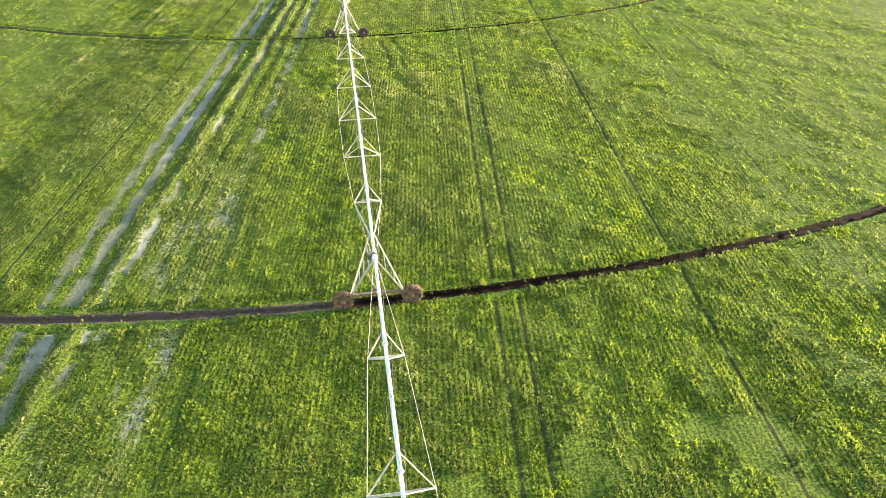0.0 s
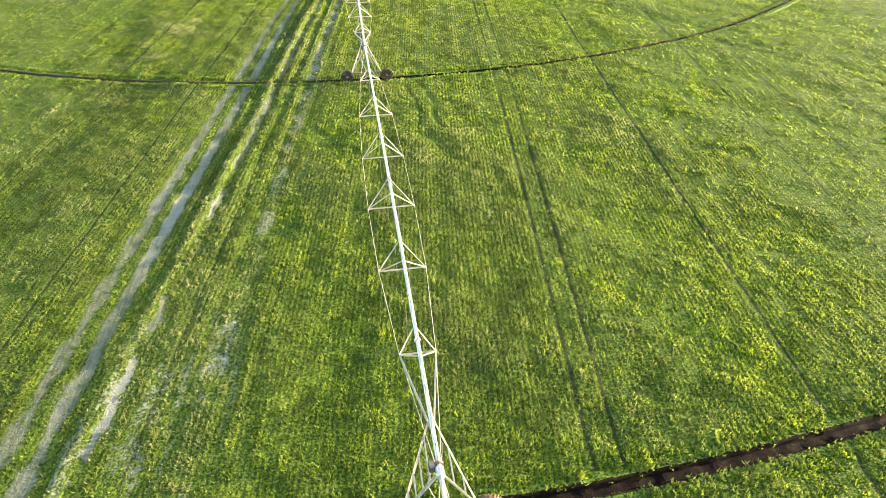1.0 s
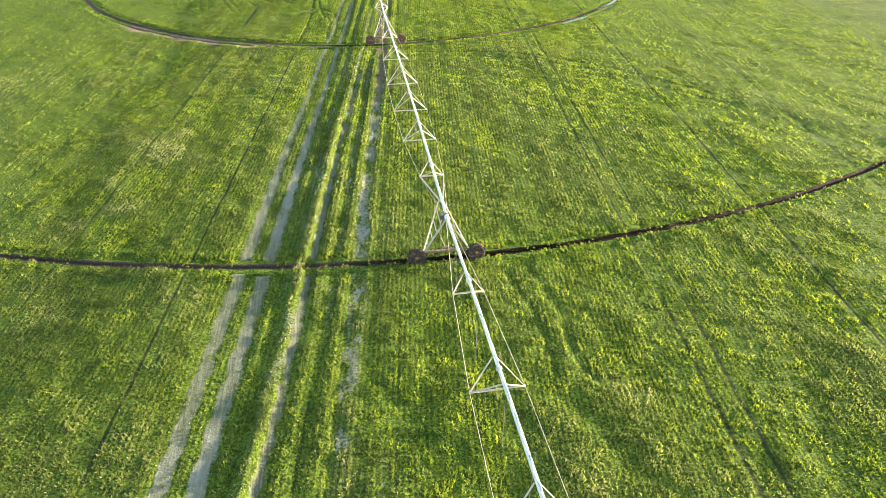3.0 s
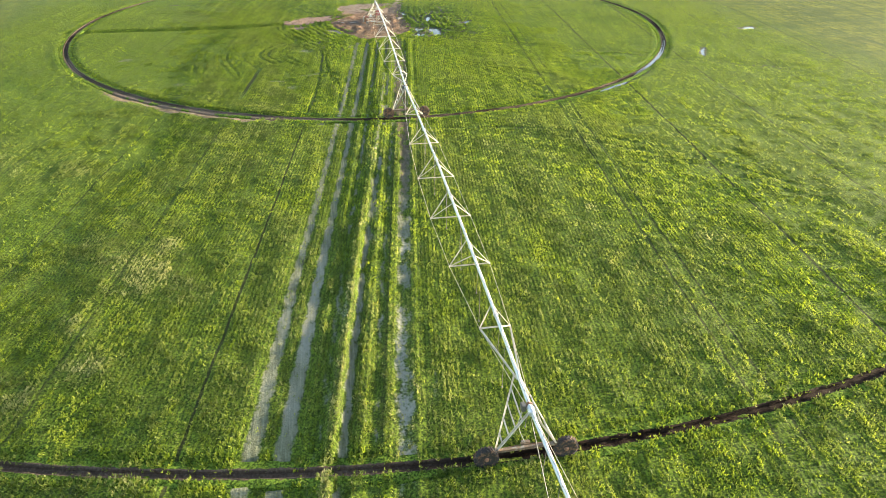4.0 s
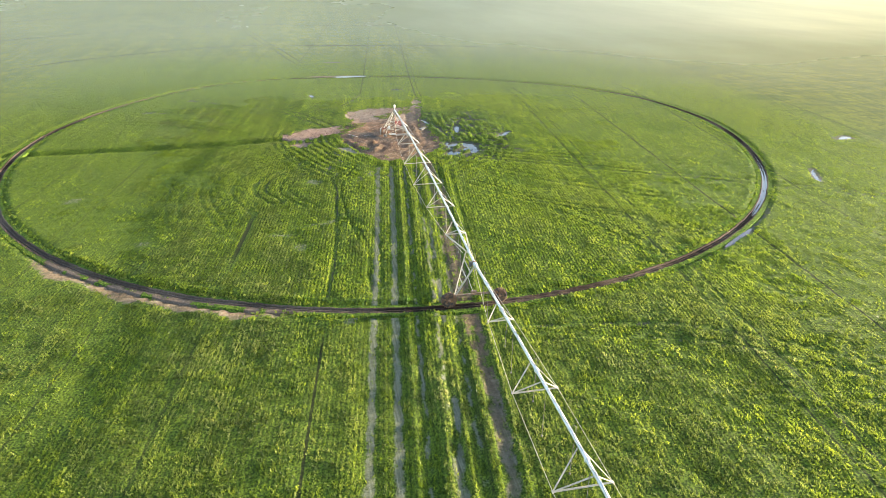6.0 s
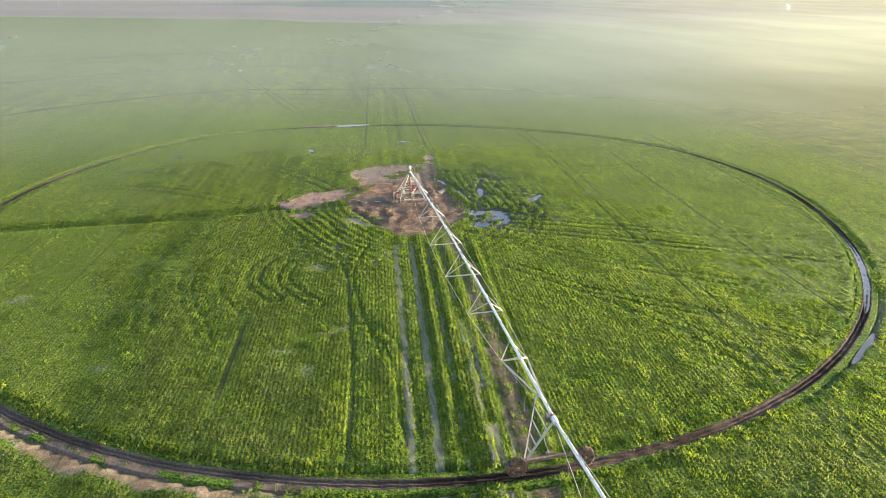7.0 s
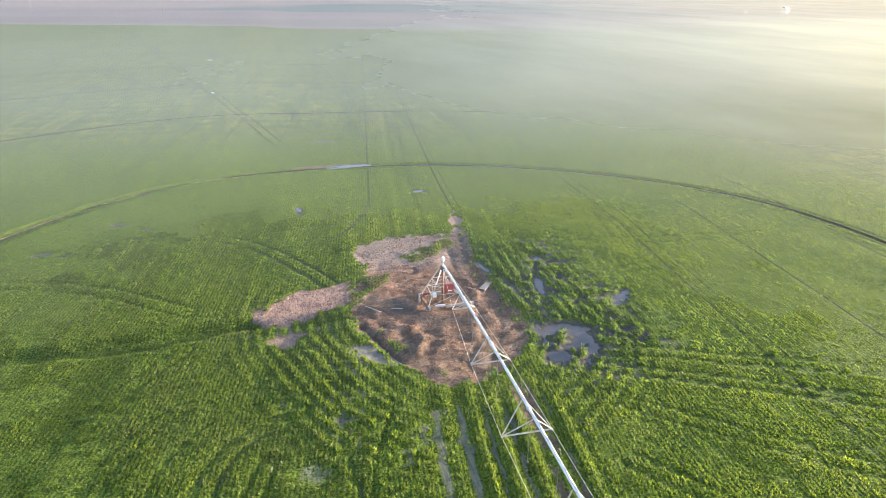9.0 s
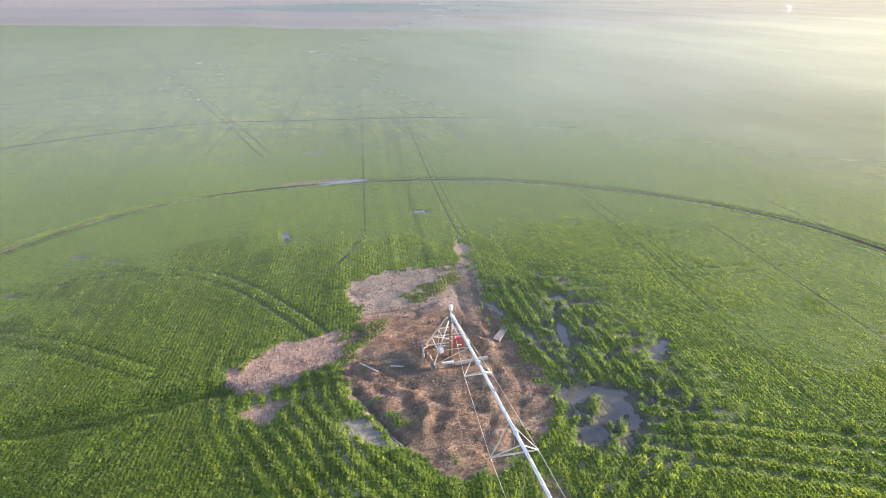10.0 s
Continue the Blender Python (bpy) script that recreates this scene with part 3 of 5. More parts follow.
    lay(gaps * smooth(0.55, 0.70, 0.6 * fbm(u, y * 0.10, 0.34, 81, 2) + 0.4 * fbm(x, y, 1.4, 82)), 0.42, 0.0)
    thin = smooth(-112, -128, y) * smooth(0.8, 1.5, u) * (1 - smooth(6.8, 8.6, u))
    tone = tone + thin * (0.22 + 0.5 * (fbm(x, y, 2.6, 79) - 0.4))
    lay(thin * smooth(0.46, 0.64, fbm(x * 2.2, y * 0.5, 1.2, 80)), 0.45, 0.0)
    # the farm road's two ruts
    for at, bare, paler in ((-1.12, 0.72, 0.0), (0.40, 0.78, 0.20)):
        rut = 1 - smooth(0.34, 0.56, np.abs(u - at) + 0.17 * smooth(-95, -55, y) + 0.18 * (fbm(x, y, 0.8, 77) - 0.5))
        worn_here = 0.86 + 0.14 * smooth(0.36, 0.60, 0.5 * fbm(x, y, 0.5, 76) + 0.5 * fbm(u, y * 0.15, 0.5, 83))
        lay(rut * (1 - smooth(-17, -9, y)) * worn_here, bare, 0.01)
        tone = tone + (paler - 0.6 * paler * smooth(-110, -60, y)) * rut
        crop = crop * (1 - 0.5 * (1 - smooth(0.4, 0.9, np.abs(u - at))))
    # the worn strip under the old line of the machine
    worn = 1 - smooth(0.35 + 0.15 * smooth(-60, -45, y), 0.75 + 0.20 * smooth(-60, -45, y), np.abs(u - np.interp(y, (-220, -138, -111, -91, -66, -55, -40, -23, -12), (6.9, 6.9, 6.6, 6.1, 5.95, 6.0, 5.4, 5.3, 4.6))) + 0.28 * (patchy - 0.5))
    open_soil = np.maximum(smooth(0.43, 0.55, fbm(x, y, 5.0, 71)) * smooth(0.34, 0.52, fbm(x, y, 0.9, 72)), smooth(-114, -70, y) * (0.35 + 0.65 * smooth(0.42, 0.56, fbm(x, y, 0.6, 73))))
    lay(worn * open_soil * (1 - smooth(-14, -9, y)), 0.64 - 0.13 * smooth(-85, -110, y), 0.02, 0.05 + 0.50 * smooth(-70, -50, y))
    pad = np.maximum(pad, 0.55 * worn * smooth(-70, -50, y))
    tone = tone + 0.35 * worn * smooth(-56, -70, y)
    for points, apart, half, bare in WHEEL_PATHS:
        d = np.abs(along(x, y, points) - apart) + 0.10 * (patchy - 0.5)
        lay((1 - smooth(half * 0.5, half * 1.4, d)) * (0.6 + 0.4 * smooth(0.35, 0.6, fbm(x, y, 4.0, 132))), np.minimum(0.9, bare * (1 + 0.35 * smooth(-14, -6, y))), 0.11, 0.6)
    # rings cut by the drive wheels
    for k, (cx, cy, a, b) in enumerate(RINGS):
        q = np.hypot((x - cx) / a, (y - cy) / b)
        d = (q - 1) * np.hypot(x - cx, y - cy) / np.maximum(q, 1e-6)
        angle = np.degrees(np.arctan2(x - cx, -(y - cy)))
        half = (0.34, 0.16, 0.28, 0.28)[k]
        here = 1.0 if k == 0 else (1 - smooth(50, 60, y)) * (1 - smooth(44, 52, np.abs(x)))
        cut = here * (1 - smooth(half - 0.06, half + 0.12, np.abs(d)))
        bed = here * (1 - smooth(half - 0.02, half + 0.15, np.abs(d) + 0.10 * (patchy - 0.5)))
        rim = here * np.exp(-((np.abs(d) - half - 0.85) / 0.35) ** 2)
        crop = crop + 0.09 * rim
        soil = np.maximum(soil, bed * 0.95)
        wet = np.maximum(wet, cut * 0.5)
        tone = tone - 0.15 * rim
        crop = crop * (1 - cut) - cut * 0.30
        if k == 0:
            bank = smooth(-52, -42, angle) * (1 - smooth(-22, -13, angle))
            bank = bank * smooth(0.3, 0.6, d) * (1 - smooth(1.3, 2.3, d + 1.6 * (patchy - 0.5)))
            lay(bank, 0.95, 0.02)
            pad = np.maximum(pad, bank * 0.55)
            muddy = smooth(18, 26, angle) * (1 - smooth(40, 50, angle)) * smooth(0.3, 0.7, d) * (1 - smooth(0.9, 1.5, d + 1.0 * (patchy - 0.5)))
            lay(muddy, 0.85, 0.03, 0.6)
            back = smooth(160, 172, np.abs(angle)) * smooth(-1.6, -0.8, d) * (1 - smooth(1.8, 2.8, d + 1.2 * (patchy - 0.5)))
            lay(back * (1 - smooth(0, 3, x)), 0.9, 0.10, 0.3)
            pad = np.maximum(pad, 0.5 * back * (1 - smooth(0, 3, x)))
    # the pivot's shadow band: crop sunk and turned deep green to imitate shade
    pivot_shade = 1 - smooth(0.3, 1.4, along(x, y, PIVOT_SHADE, 6.0) + 1.0 * (fbm(x, y, 3.0, 141) - 0.5))
    crop = crop * (1 - 0.8 * pivot_shade) - 0.40 * pivot_shade
    tone = tone * (1 - 0.95 * pivot_shade)
    # the bare yard round the pivot
    ragged = 1.6 * (fbm(x, y, 2.4, 91) - 0.5) + 1.7 * (fbm(x, y, 0.7, 92) - 0.5)
    yard = smooth(-0.15, 0.35, inside(x, y, PAD) + ragged)
    grass = np.maximum(smooth(-0.3, 0.3, inside(x, y, PADGRASS) + ragged), smooth(-0.3, 0.3, inside(x, y, PADGRASS2) + ragged))
    yard = yard * (1 - grass * smooth(0.28, 0.44, patchy))
    yard = yard * (1 - 0.85 * smooth(0.60, 0.68, fbm(x, y, 0.9, 128)) * (1 - smooth(0.6, 2.2, inside(x, y, PAD))))
    lay(yard, 1.0, 0.03)
    pad = np.maximum(pad, yard * (0.75 + 0.5 * (broad - 0.5)))
    pad = pad * (1 - 0.10 * yard * smooth(6, 10, y))
    tone = np.where(yard > 0.5, 0.3 + 0.5 * smooth(4, 9, y), tone)
    wet = np.where(yard > 0.5, np.maximum(0.50 * smooth(0.50, 0.60, fbm(x, y, 3.0, 101)) * (1 - smooth(5, 9, y)), 0.95 * (1 - smooth(0.5, 1.2, along(x, y, ((-4.3, 1.7), (-2.9, 0.9), (-2.6, -0.5), (-1.4, -1.8), (0.1, -2.7), (1.7, -3.2), (3.4, -3.4))) + 0.7 * (patchy - 0.5)))), wet)
    sodden = 0.8 * yard * (1 - smooth(0.5, 1.6, along(x, y, ((5.4, 13.6), (5.2, 9.5), (5.6, 5.0), (6.2, 0.5), (6.0, -3.0))) + 1.0 * (patchy - 0.5)))
    wet = np.maximum(wet, sodden)
    for points in YARD_TRACKS:
        track = yard * (1 - smooth(0.10, 0.26, np.abs(along(x, y, points) - 0.75) + 0.12 * (patchy - 0.5)))
        crop = crop - 0.08 * track
        wet = np.maximum(wet, 0.60 * track)
    for hx, hy, height, a, b, turn in HEAPS:
        p, q = (x - hx) * math.cos(turn) + (y - hy) * math.sin(turn), (y - hy) * math.cos(turn) - (x - hx) * math.sin(turn)
        heap = np.exp(-((p / a) ** 2 + (q / b) ** 2) * 1.2) * (1.6 * fbm(x, y, 0.7, 113) - 0.3)
        crop = crop + 1.15 * height * heap
        wet = wet * (1 - np.clip(heap, 0, 1))
        tone = np.maximum(tone, 0.85 * np.clip(1.3 * heap, 0, 1))
    crop = crop + yard * (0.20 * (fbm(x, y, 1.3, 111) - 0.5) + 0.06 * (vnoise(x, y, 0.45, 114) - 0.5) * (1 - smooth(6, 9, y)))
    ditch = 1 - smooth(0.15, 0.40, along(x, y, ((-5.9, -2.2), (-3.9, -7.8))))
    lay(ditch, 1.0, 0.26, 0.75)
    for outline, bare, red, wetness in ((PATCH, 1.0, 0.95, 0.0), (PATCH_SMALL, 0.95, 0.8, 0.3), (STRIP, 0.9, 0.1, 0.35)):
        spot = smooth(-0.15, 0.35, inside(x, y, outline) + 0.9 * ragged) * (1 - grass)
        lay(spot, bare, 0.02, wetness)
        pad = np.maximum(pad, spot * red)
        tone = np.maximum(tone, spot * 0.9)
        crop = crop + spot * 0.10 * (fbm(x, y, 0.7, 112) - 0.5)
    # soaked ground with broken crop east of the yard
    soaked = smooth(5.5, 7.0, x) * (1 - smooth(14, 21, x + 2 * (broad - 0.5))) * smooth(-13, -9, y) * (1 - smooth(8, 16, y))
    lay(soaked * smooth(0.53, 0.60, 0.5 * fbm(x, y, 1.8, 121) + 0.5 * fbm(x, y, 0.6, 123)), 0.9, 0.06, 0.75)
    tone = tone - 0.25 * soaked
    crop = crop + soaked * 0.25 * (fbm(x, y, 1.3, 122) - 0.3)
    clear = smooth(-26, -12, y) * (1 - smooth(-12, -8, y)) * (1 - smooth(8, 12, np.abs(x + 3)))
    lay(clear * smooth(0.60, 0.70, 0.5 * fbm(x, y, 2.2, 125) + 0.5 * fbm(x, y, 0.8, 126)), 0.8, 0.03, 0.3)
    for outline in (POOL, POOL_EAST):
        pool = smooth(-0.4, 0.5, inside(x, y, outline) + ragged * 0.9) * (1 - smooth(0.56, 0.63, fbm(x, y, 1.1, 127)))
        lay(pool, 1.0, 0.10, 0.9)
    for hx, hy, a, b, turn in HOLLOWS:
        p, q = (x - hx) * math.cos(turn) + (y - hy) * math.sin(turn), (y - hy) * math.cos(turn) - (x - hx) * math.sin(turn)
        spot = 1 - smooth(0.6, 1.4, np.hypot(p / a, q / b) + 1.4 * (patchy - 0.5) + 1.0 * (fbm(x, y, 0.5, 78) - 0.5))
        dry = hy < -5 and hx < 0
        lay(spot, 0.5 if dry else 0.95, 0.02 if dry else 0.08, 0.0 if dry else 0.6)
        tone = tone + (0.15 if dry else 0.0) * spot
    # tall tufted crop sown in rings round the yard
    lip = inside(x, y, PAD, 13.0)
    around = smooth(-11.5, -6.0, lip) * (1 - smooth(-0.9, -0.1, lip)) * (1 - smooth(1, 7, y - 0.7 * np.clip(x, 0, 8)))
    around = around * (1 - smooth(-3.0, -2.0, u) * (1 - smooth(6.5, 7.5, u)) * (1 - smooth(-12, -10, y)))
    sown = np.sin((lip + 0.5 * (fbm(x, y, 3.0, 142) - 0.5)) * 2 * np.pi / 0.95)
    crop = crop + around * (0.05 + 0.06 * sown) * (0.4 + 1.2 * patchy) * (soil < 0.3)
    hollow_rows = around * smooth(0.30, 0.85, -sown) * smooth(0.48, 0.60, fbm(x, y, 1.7, 143)) * (soil < 0.3)
    soil, wet, tone = np.maximum(soil, 0.75 * hollow_rows), np.maximum(wet, 0.45 * hollow_rows), tone - 0.10 * around
    return base + crop, np.clip(soil, 0, 1), np.clip(wet, 0, 1), np.clip(tone, 0, 1), np.clip(pad, 0, 1)


def lines(fine, steps, far):
    """Grid lines: even within fine = (from, to, step), then in steps, then ever wider."""
    a, b, s = fine
    up, down = [b], [a]
    for side, sign in ((up, 1), (down, -1)):
        step, limit = s, far[0 if sign < 0 else 1]
        while sign * side[-1] < sign * limit:
            step = min(step * steps, 140.0)
            side.append(side[-1] + sign * step)
    return np.array(down[:0:-1] + list(np.arange(a, b, s)) + up)


CANOPY = 0.075                                  # the soil lies this far under the crop's leaves


def build_ground():
    def finer(v, a, b):
        extra = (v[:-1] + v[1:]) / 2
        return np.sort(np.concatenate([v, extra[(extra > a) & (extra < b)]]))

    xs, ys = lines((-44.0, 44.0, 0.58), 1.055, (-4200, 4200)), lines((-152.0, 54.0, 0.58), 1.055, (-700, 4400))
    xs, ys = finer(xs, -15.5, 13.0), finer(ys, -12.5, 17.5)
    x, y = np.meshgrid(xs, ys)
    h, soil, wet, tone, pad = land(x.ravel(), y.ravel())
    calm = 1 - smooth(95, 190, np.hypot(x.ravel(), y.ravel() + 40))
    sink = hollow(x.ravel(), y.ravel())
    h = (h - sink) * calm + sink
    tone, soil, wet = tone * calm + 0.36 * (1 - calm), soil * calm, wet * calm
    # the ground gives way to the wheel ruts
    for (cx, cy, a, b), half in zip(RINGS, (0.95, 0.70, 0.95, 0.95)):
        q = np.hypot((x.ravel() - cx) / a, (y.ravel() - cy) / b)
        d = np.abs(q - 1) * np.hypot(x.ravel() - cx, y.ravel() - cy) / np.maximum(q, 1e-6)
        h = h - 0.30 * (1 - smooth(half * 0.7, half, d)) * (1 - smooth(44, 56, np.abs(x.ravel()))) * (1 - smooth(54, 62, y.ravel()))
    h = h - CANOPY * cover(x.ravel(), y.ravel()) * (1 - smooth(0.15, 0.6, soil))
    nx, ny = len(xs), len(ys)
    me = bpy.data.meshes.new("ground")
    me.vertices.add(nx * ny)
    me.vertices.foreach_set("co", np.stack([x.ravel(), y.ravel(), h], -1).astype(np.float32).ravel())
    i = (np.arange(ny - 1)[:, None] * nx + np.arange(nx - 1)[None]).ravel()
    faces = np.stack([i, i + 1, i + nx + 1, i + nx], -1).astype(np.int32)
    me.loops.add(faces.size)
    me.loops.foreach_set("vertex_index", faces.ravel())
    me.polygons.add(len(faces))
    me.polygons.foreach_set("loop_start", np.arange(0, faces.size, 4, dtype=np.int32))
    me.polygons.foreach_set("loop_total", np.full(len(faces), 4, np.int32))
    me.polygons.foreach_set("use_smooth", np.ones(len(faces), bool))
    me.update(calc_edges=True)
    col = me.attributes.new("mask", "FLOAT_COLOR", "POINT")
    col.data.foreach_set("color", np.stack([soil, wet, tone, pad], -1).astype(np.float32).ravel())
    covered = cover(x.ravel(), y.ravel()).astype(np.float32)
    col = me.attributes.new("cover", "FLOAT_COLOR", "POINT")
    col.data.foreach_set("color", np.stack([covered] * 4, -1).ravel())
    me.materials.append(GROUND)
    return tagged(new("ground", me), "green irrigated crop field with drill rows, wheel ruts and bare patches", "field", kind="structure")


def cover(x, y):
    """How densely single plants are built here; further out the ground itself carries the crop's look."""
    edge = 6 * (fbm(x, y, 12.0, 151) - 0.5)
    return smooth(-68, -50, x + edge) * (1 - smooth(56, 76, x + edge)) * (1 - smooth(52, 84, y + edge))


def build_crop():
    """The crop's plants as small sprays of leaves along the drill rows."""
    rng = np.random.default_rng(11)
    px, py, size = [], [], []
    # from y, to y, west, east, row step, plant step, leaf scale
    for y0, y1, x0, x1, row, gap, scale in ((-152, 24, -28, 27, 0.27, 0.215, 1.0), (-152, 24, -62, -28, 0.54, 0.34, 1.3), (-152, 24, 27, 74, 0.48, 0.34, 1.25), (24, 84, -70, 76, 0.54, 0.60, 1.3)):
        yy = np.arange(y0 - 4, y1 + 4, gap)
        rows = np.arange(math.floor((x0 - 4 - SLOPE * y1) / row), math.ceil((x1 + 4 - SLOPE * y0) / row)) * row
        U, Y = np.meshgrid(rows, yy)
        U, Y = U.ravel() + rng.normal(0, 0.040 * scale**4, U.size), Y.ravel() + rng.uniform(-gap, gap, U.size) * 0.6
        X = U + SLOPE * Y
        blur = 26 * (fbm(X, Y, 3.0, 191) - 0.5)
        ok = (np.abs(X - 4) < 36 + 0.80 * (Y + 147)) & (X + blur >= x0) & (X + blur < x1) & (Y + blur >= y0) & (Y + blur < y1) & (rng.random(X.size) < cover(X, Y))
        px.append(X[ok]), py.append(Y[ok]), size.append(np.full(ok.sum(), scale))
    px, py, size = np.concatenate(px), np.concatenate(py), np.concatenate(size)
    h, soil, wet, tone, pad = land(px, py)
    gone = np.clip(soil * 1.9 - 0.05, 0, 1) ** 0.8
    gone = gone * np.where(soil < 0.86, 0.84, 1.0)
    for at, lean, half, bare, y0, y1 in TRAMLINES:
        gap_here = (np.abs(px - lean * py - at) + 0.10 * (vnoise(px, py, 0.8, 181) - 0.5) < half + 0.03) & (py > y0) & (py < y1)
        gone = np.maximum(gone, gap_here * min(1.0, bare * 1.35) * (0.85 + 0.15 * smooth(0.3, 0.6, fbm(px, py, 5.0, 131))))
    lane = px - SLOPE * py
    missed = smooth(0.60, 0.72, vnoise(lane, py * 0.05, 0.42, 166)) + 0.8 * smooth(0.62, 0.74, vnoise(lane, py * 0.03, 1.0, 167))
    gone = np.maximum(gone, np.clip(0.62 * missed, 0, 0.8) * (0.62 - 0.12 * smooth(-60, -20, py)) * np.where(size > 1.05, 1 - 0.7 * smooth(-40, 0, py), 1.0))
    keep = rng.random(len(px)) > gone
    px, py, size, h, tone, soil = px[keep], py[keep], size[keep], h[keep], tone[keep], soil[keep]
    n, blades = len(px), 14
    rough = 1 - 0.6 * smooth(-62, -12, py)
    vig = (0.68 + 0.16 * rng.random(n) + rough * (0.50 * smooth(0.3, 0.7, fbm(px, py, 0.8, 182, 2)) - 0.25 + 0.50 * (vnoise(px, py, 0.36, 165) - 0.5)) + 0.25) * size ** 0.6 * (1 - 0.55 * soil) * (1 - 0.3 * smooth(10, 50, py)) * np.where(size > 1.05, 1 - 0.2 * smooth(-60, -20, py), 1.0)
    lip = inside(px, py, PAD, 13.0)
    around = smooth(-11.5, -5.0, lip) * (1 - smooth(-0.3, 0.4, lip)) * (1 - smooth(1, 7, py - 0.7 * np.clip(px, 0, 8)))
    vig = vig * (1 + around * (0.20 + 1.0 * smooth(0.40, 0.62, fbm(px, py, 1.1, 144)) * (0.5 + 0.5 * np.sin((lip + 0.5 * (fbm(px, py, 3.0, 142) - 0.5)) * 2 * np.pi / 0.95))))
    turn = rng.uniform(0, 2 * np.pi, (n, blades))
    lean = rng.uniform(0.35, 1.30, (n, blades))
    length = rng.uniform(0.08, 0.155, (n, blades)) * vig[:, None]
    wide = rng.uniform(0.026, 0.044, (n, blades)) * size[:, None] ** 0.9
    c, s = np.cos(turn), np.sin(turn)
    across, on = rng.normal(0, 0.048, (n, blades)) * size[:, None] ** 1.9, rng.uniform(-0.17, 0.17, (n, blades)) * size[:, None]
    root = np.stack([px[:, None] + across + on * SLOPE, py[:, None] + on, np.repeat((h - CANOPY * (1 - smooth(0.15, 0.6, soil)))[:, None], blades, 1) - 0.03], -1)
    face = turn + rng.uniform(0.6, 2.5, (n, blades))
    side = np.stack([np.cos(face) * wide, np.sin(face) * wide, 0 * c], -1)
    tip = root + np.stack([c * np.sin(lean) * length, s * np.sin(lean) * length, np.cos(lean) * length + 0.03], -1)
    kept = (rng.random((n, blades)) < np.where(size > 1.05, 0.60, 1.0)[:, None]).ravel()
    co = np.stack([root - side, root + side, tip], -2).reshape(-1, 3, 3)[kept].reshape(-1, 3)
    count = int(kept.sum())
    me = bpy.data.meshes.new("crop")
    me.vertices.add(len(co))
    me.vertices.foreach_set("co", co.astype(np.float32).ravel())
    me.loops.add(count * 3)
    me.loops.foreach_set("vertex_index", np.arange(count * 3, dtype=np.int32))
    me.polygons.add(count)
    me.polygons.foreach_set("loop_start", np.arange(0, count * 3, 3, dtype=np.int32))
    me.polygons.foreach_set("loop_total", np.full(count, 3, np.int32))
    me.update(calc_edges=True)
    col = me.attributes.new("mask", "FLOAT_COLOR", "POINT")
    t = np.repeat(np.repeat(tone + rng.normal(0, 0.08, n), blades)[kept], 3).astype(np.float32)
    lane = lane[keep]
    streak = vnoise(lane, py * 0.06, 0.42, 163) + 0.6 * vnoise(lane, py * 0.03, 1.1, 164) - 0.8
    lush_rows = 0.42 + 0.25 * (1 - smooth(8, 11, lane))
    clump = np.clip(0.5 - (0.12 + 0.16 * (1 - smooth(-15, 12, px))) * (1 - rough) + rough * (1.0 * (fbm(px, py, 0.9, 161, 3) - 0.5) + 0.52 * (vnoise(px, py, 0.36, 165) - 0.5)) + lush_rows * streak * (0.5 + 0.5 * rough) + rng.normal(0, 0.12, n) * (0.3 + 0.7 * rough), 0, 1)
    k = np.repeat(np.repeat(clump, blades)[kept], 3).astype(np.float32)
    col.data.foreach_set("color", np.stack([t, k, t, t], -1).ravel())
    me.materials.append(LEAF)
    return tagged(new("crop", me), "young green cereal crop growing in drill rows", "crop", kind="stuff")


build_ground()
build_crop()


def patchy_at(x, y):
    return fbm(x, y, 2.0, 176)


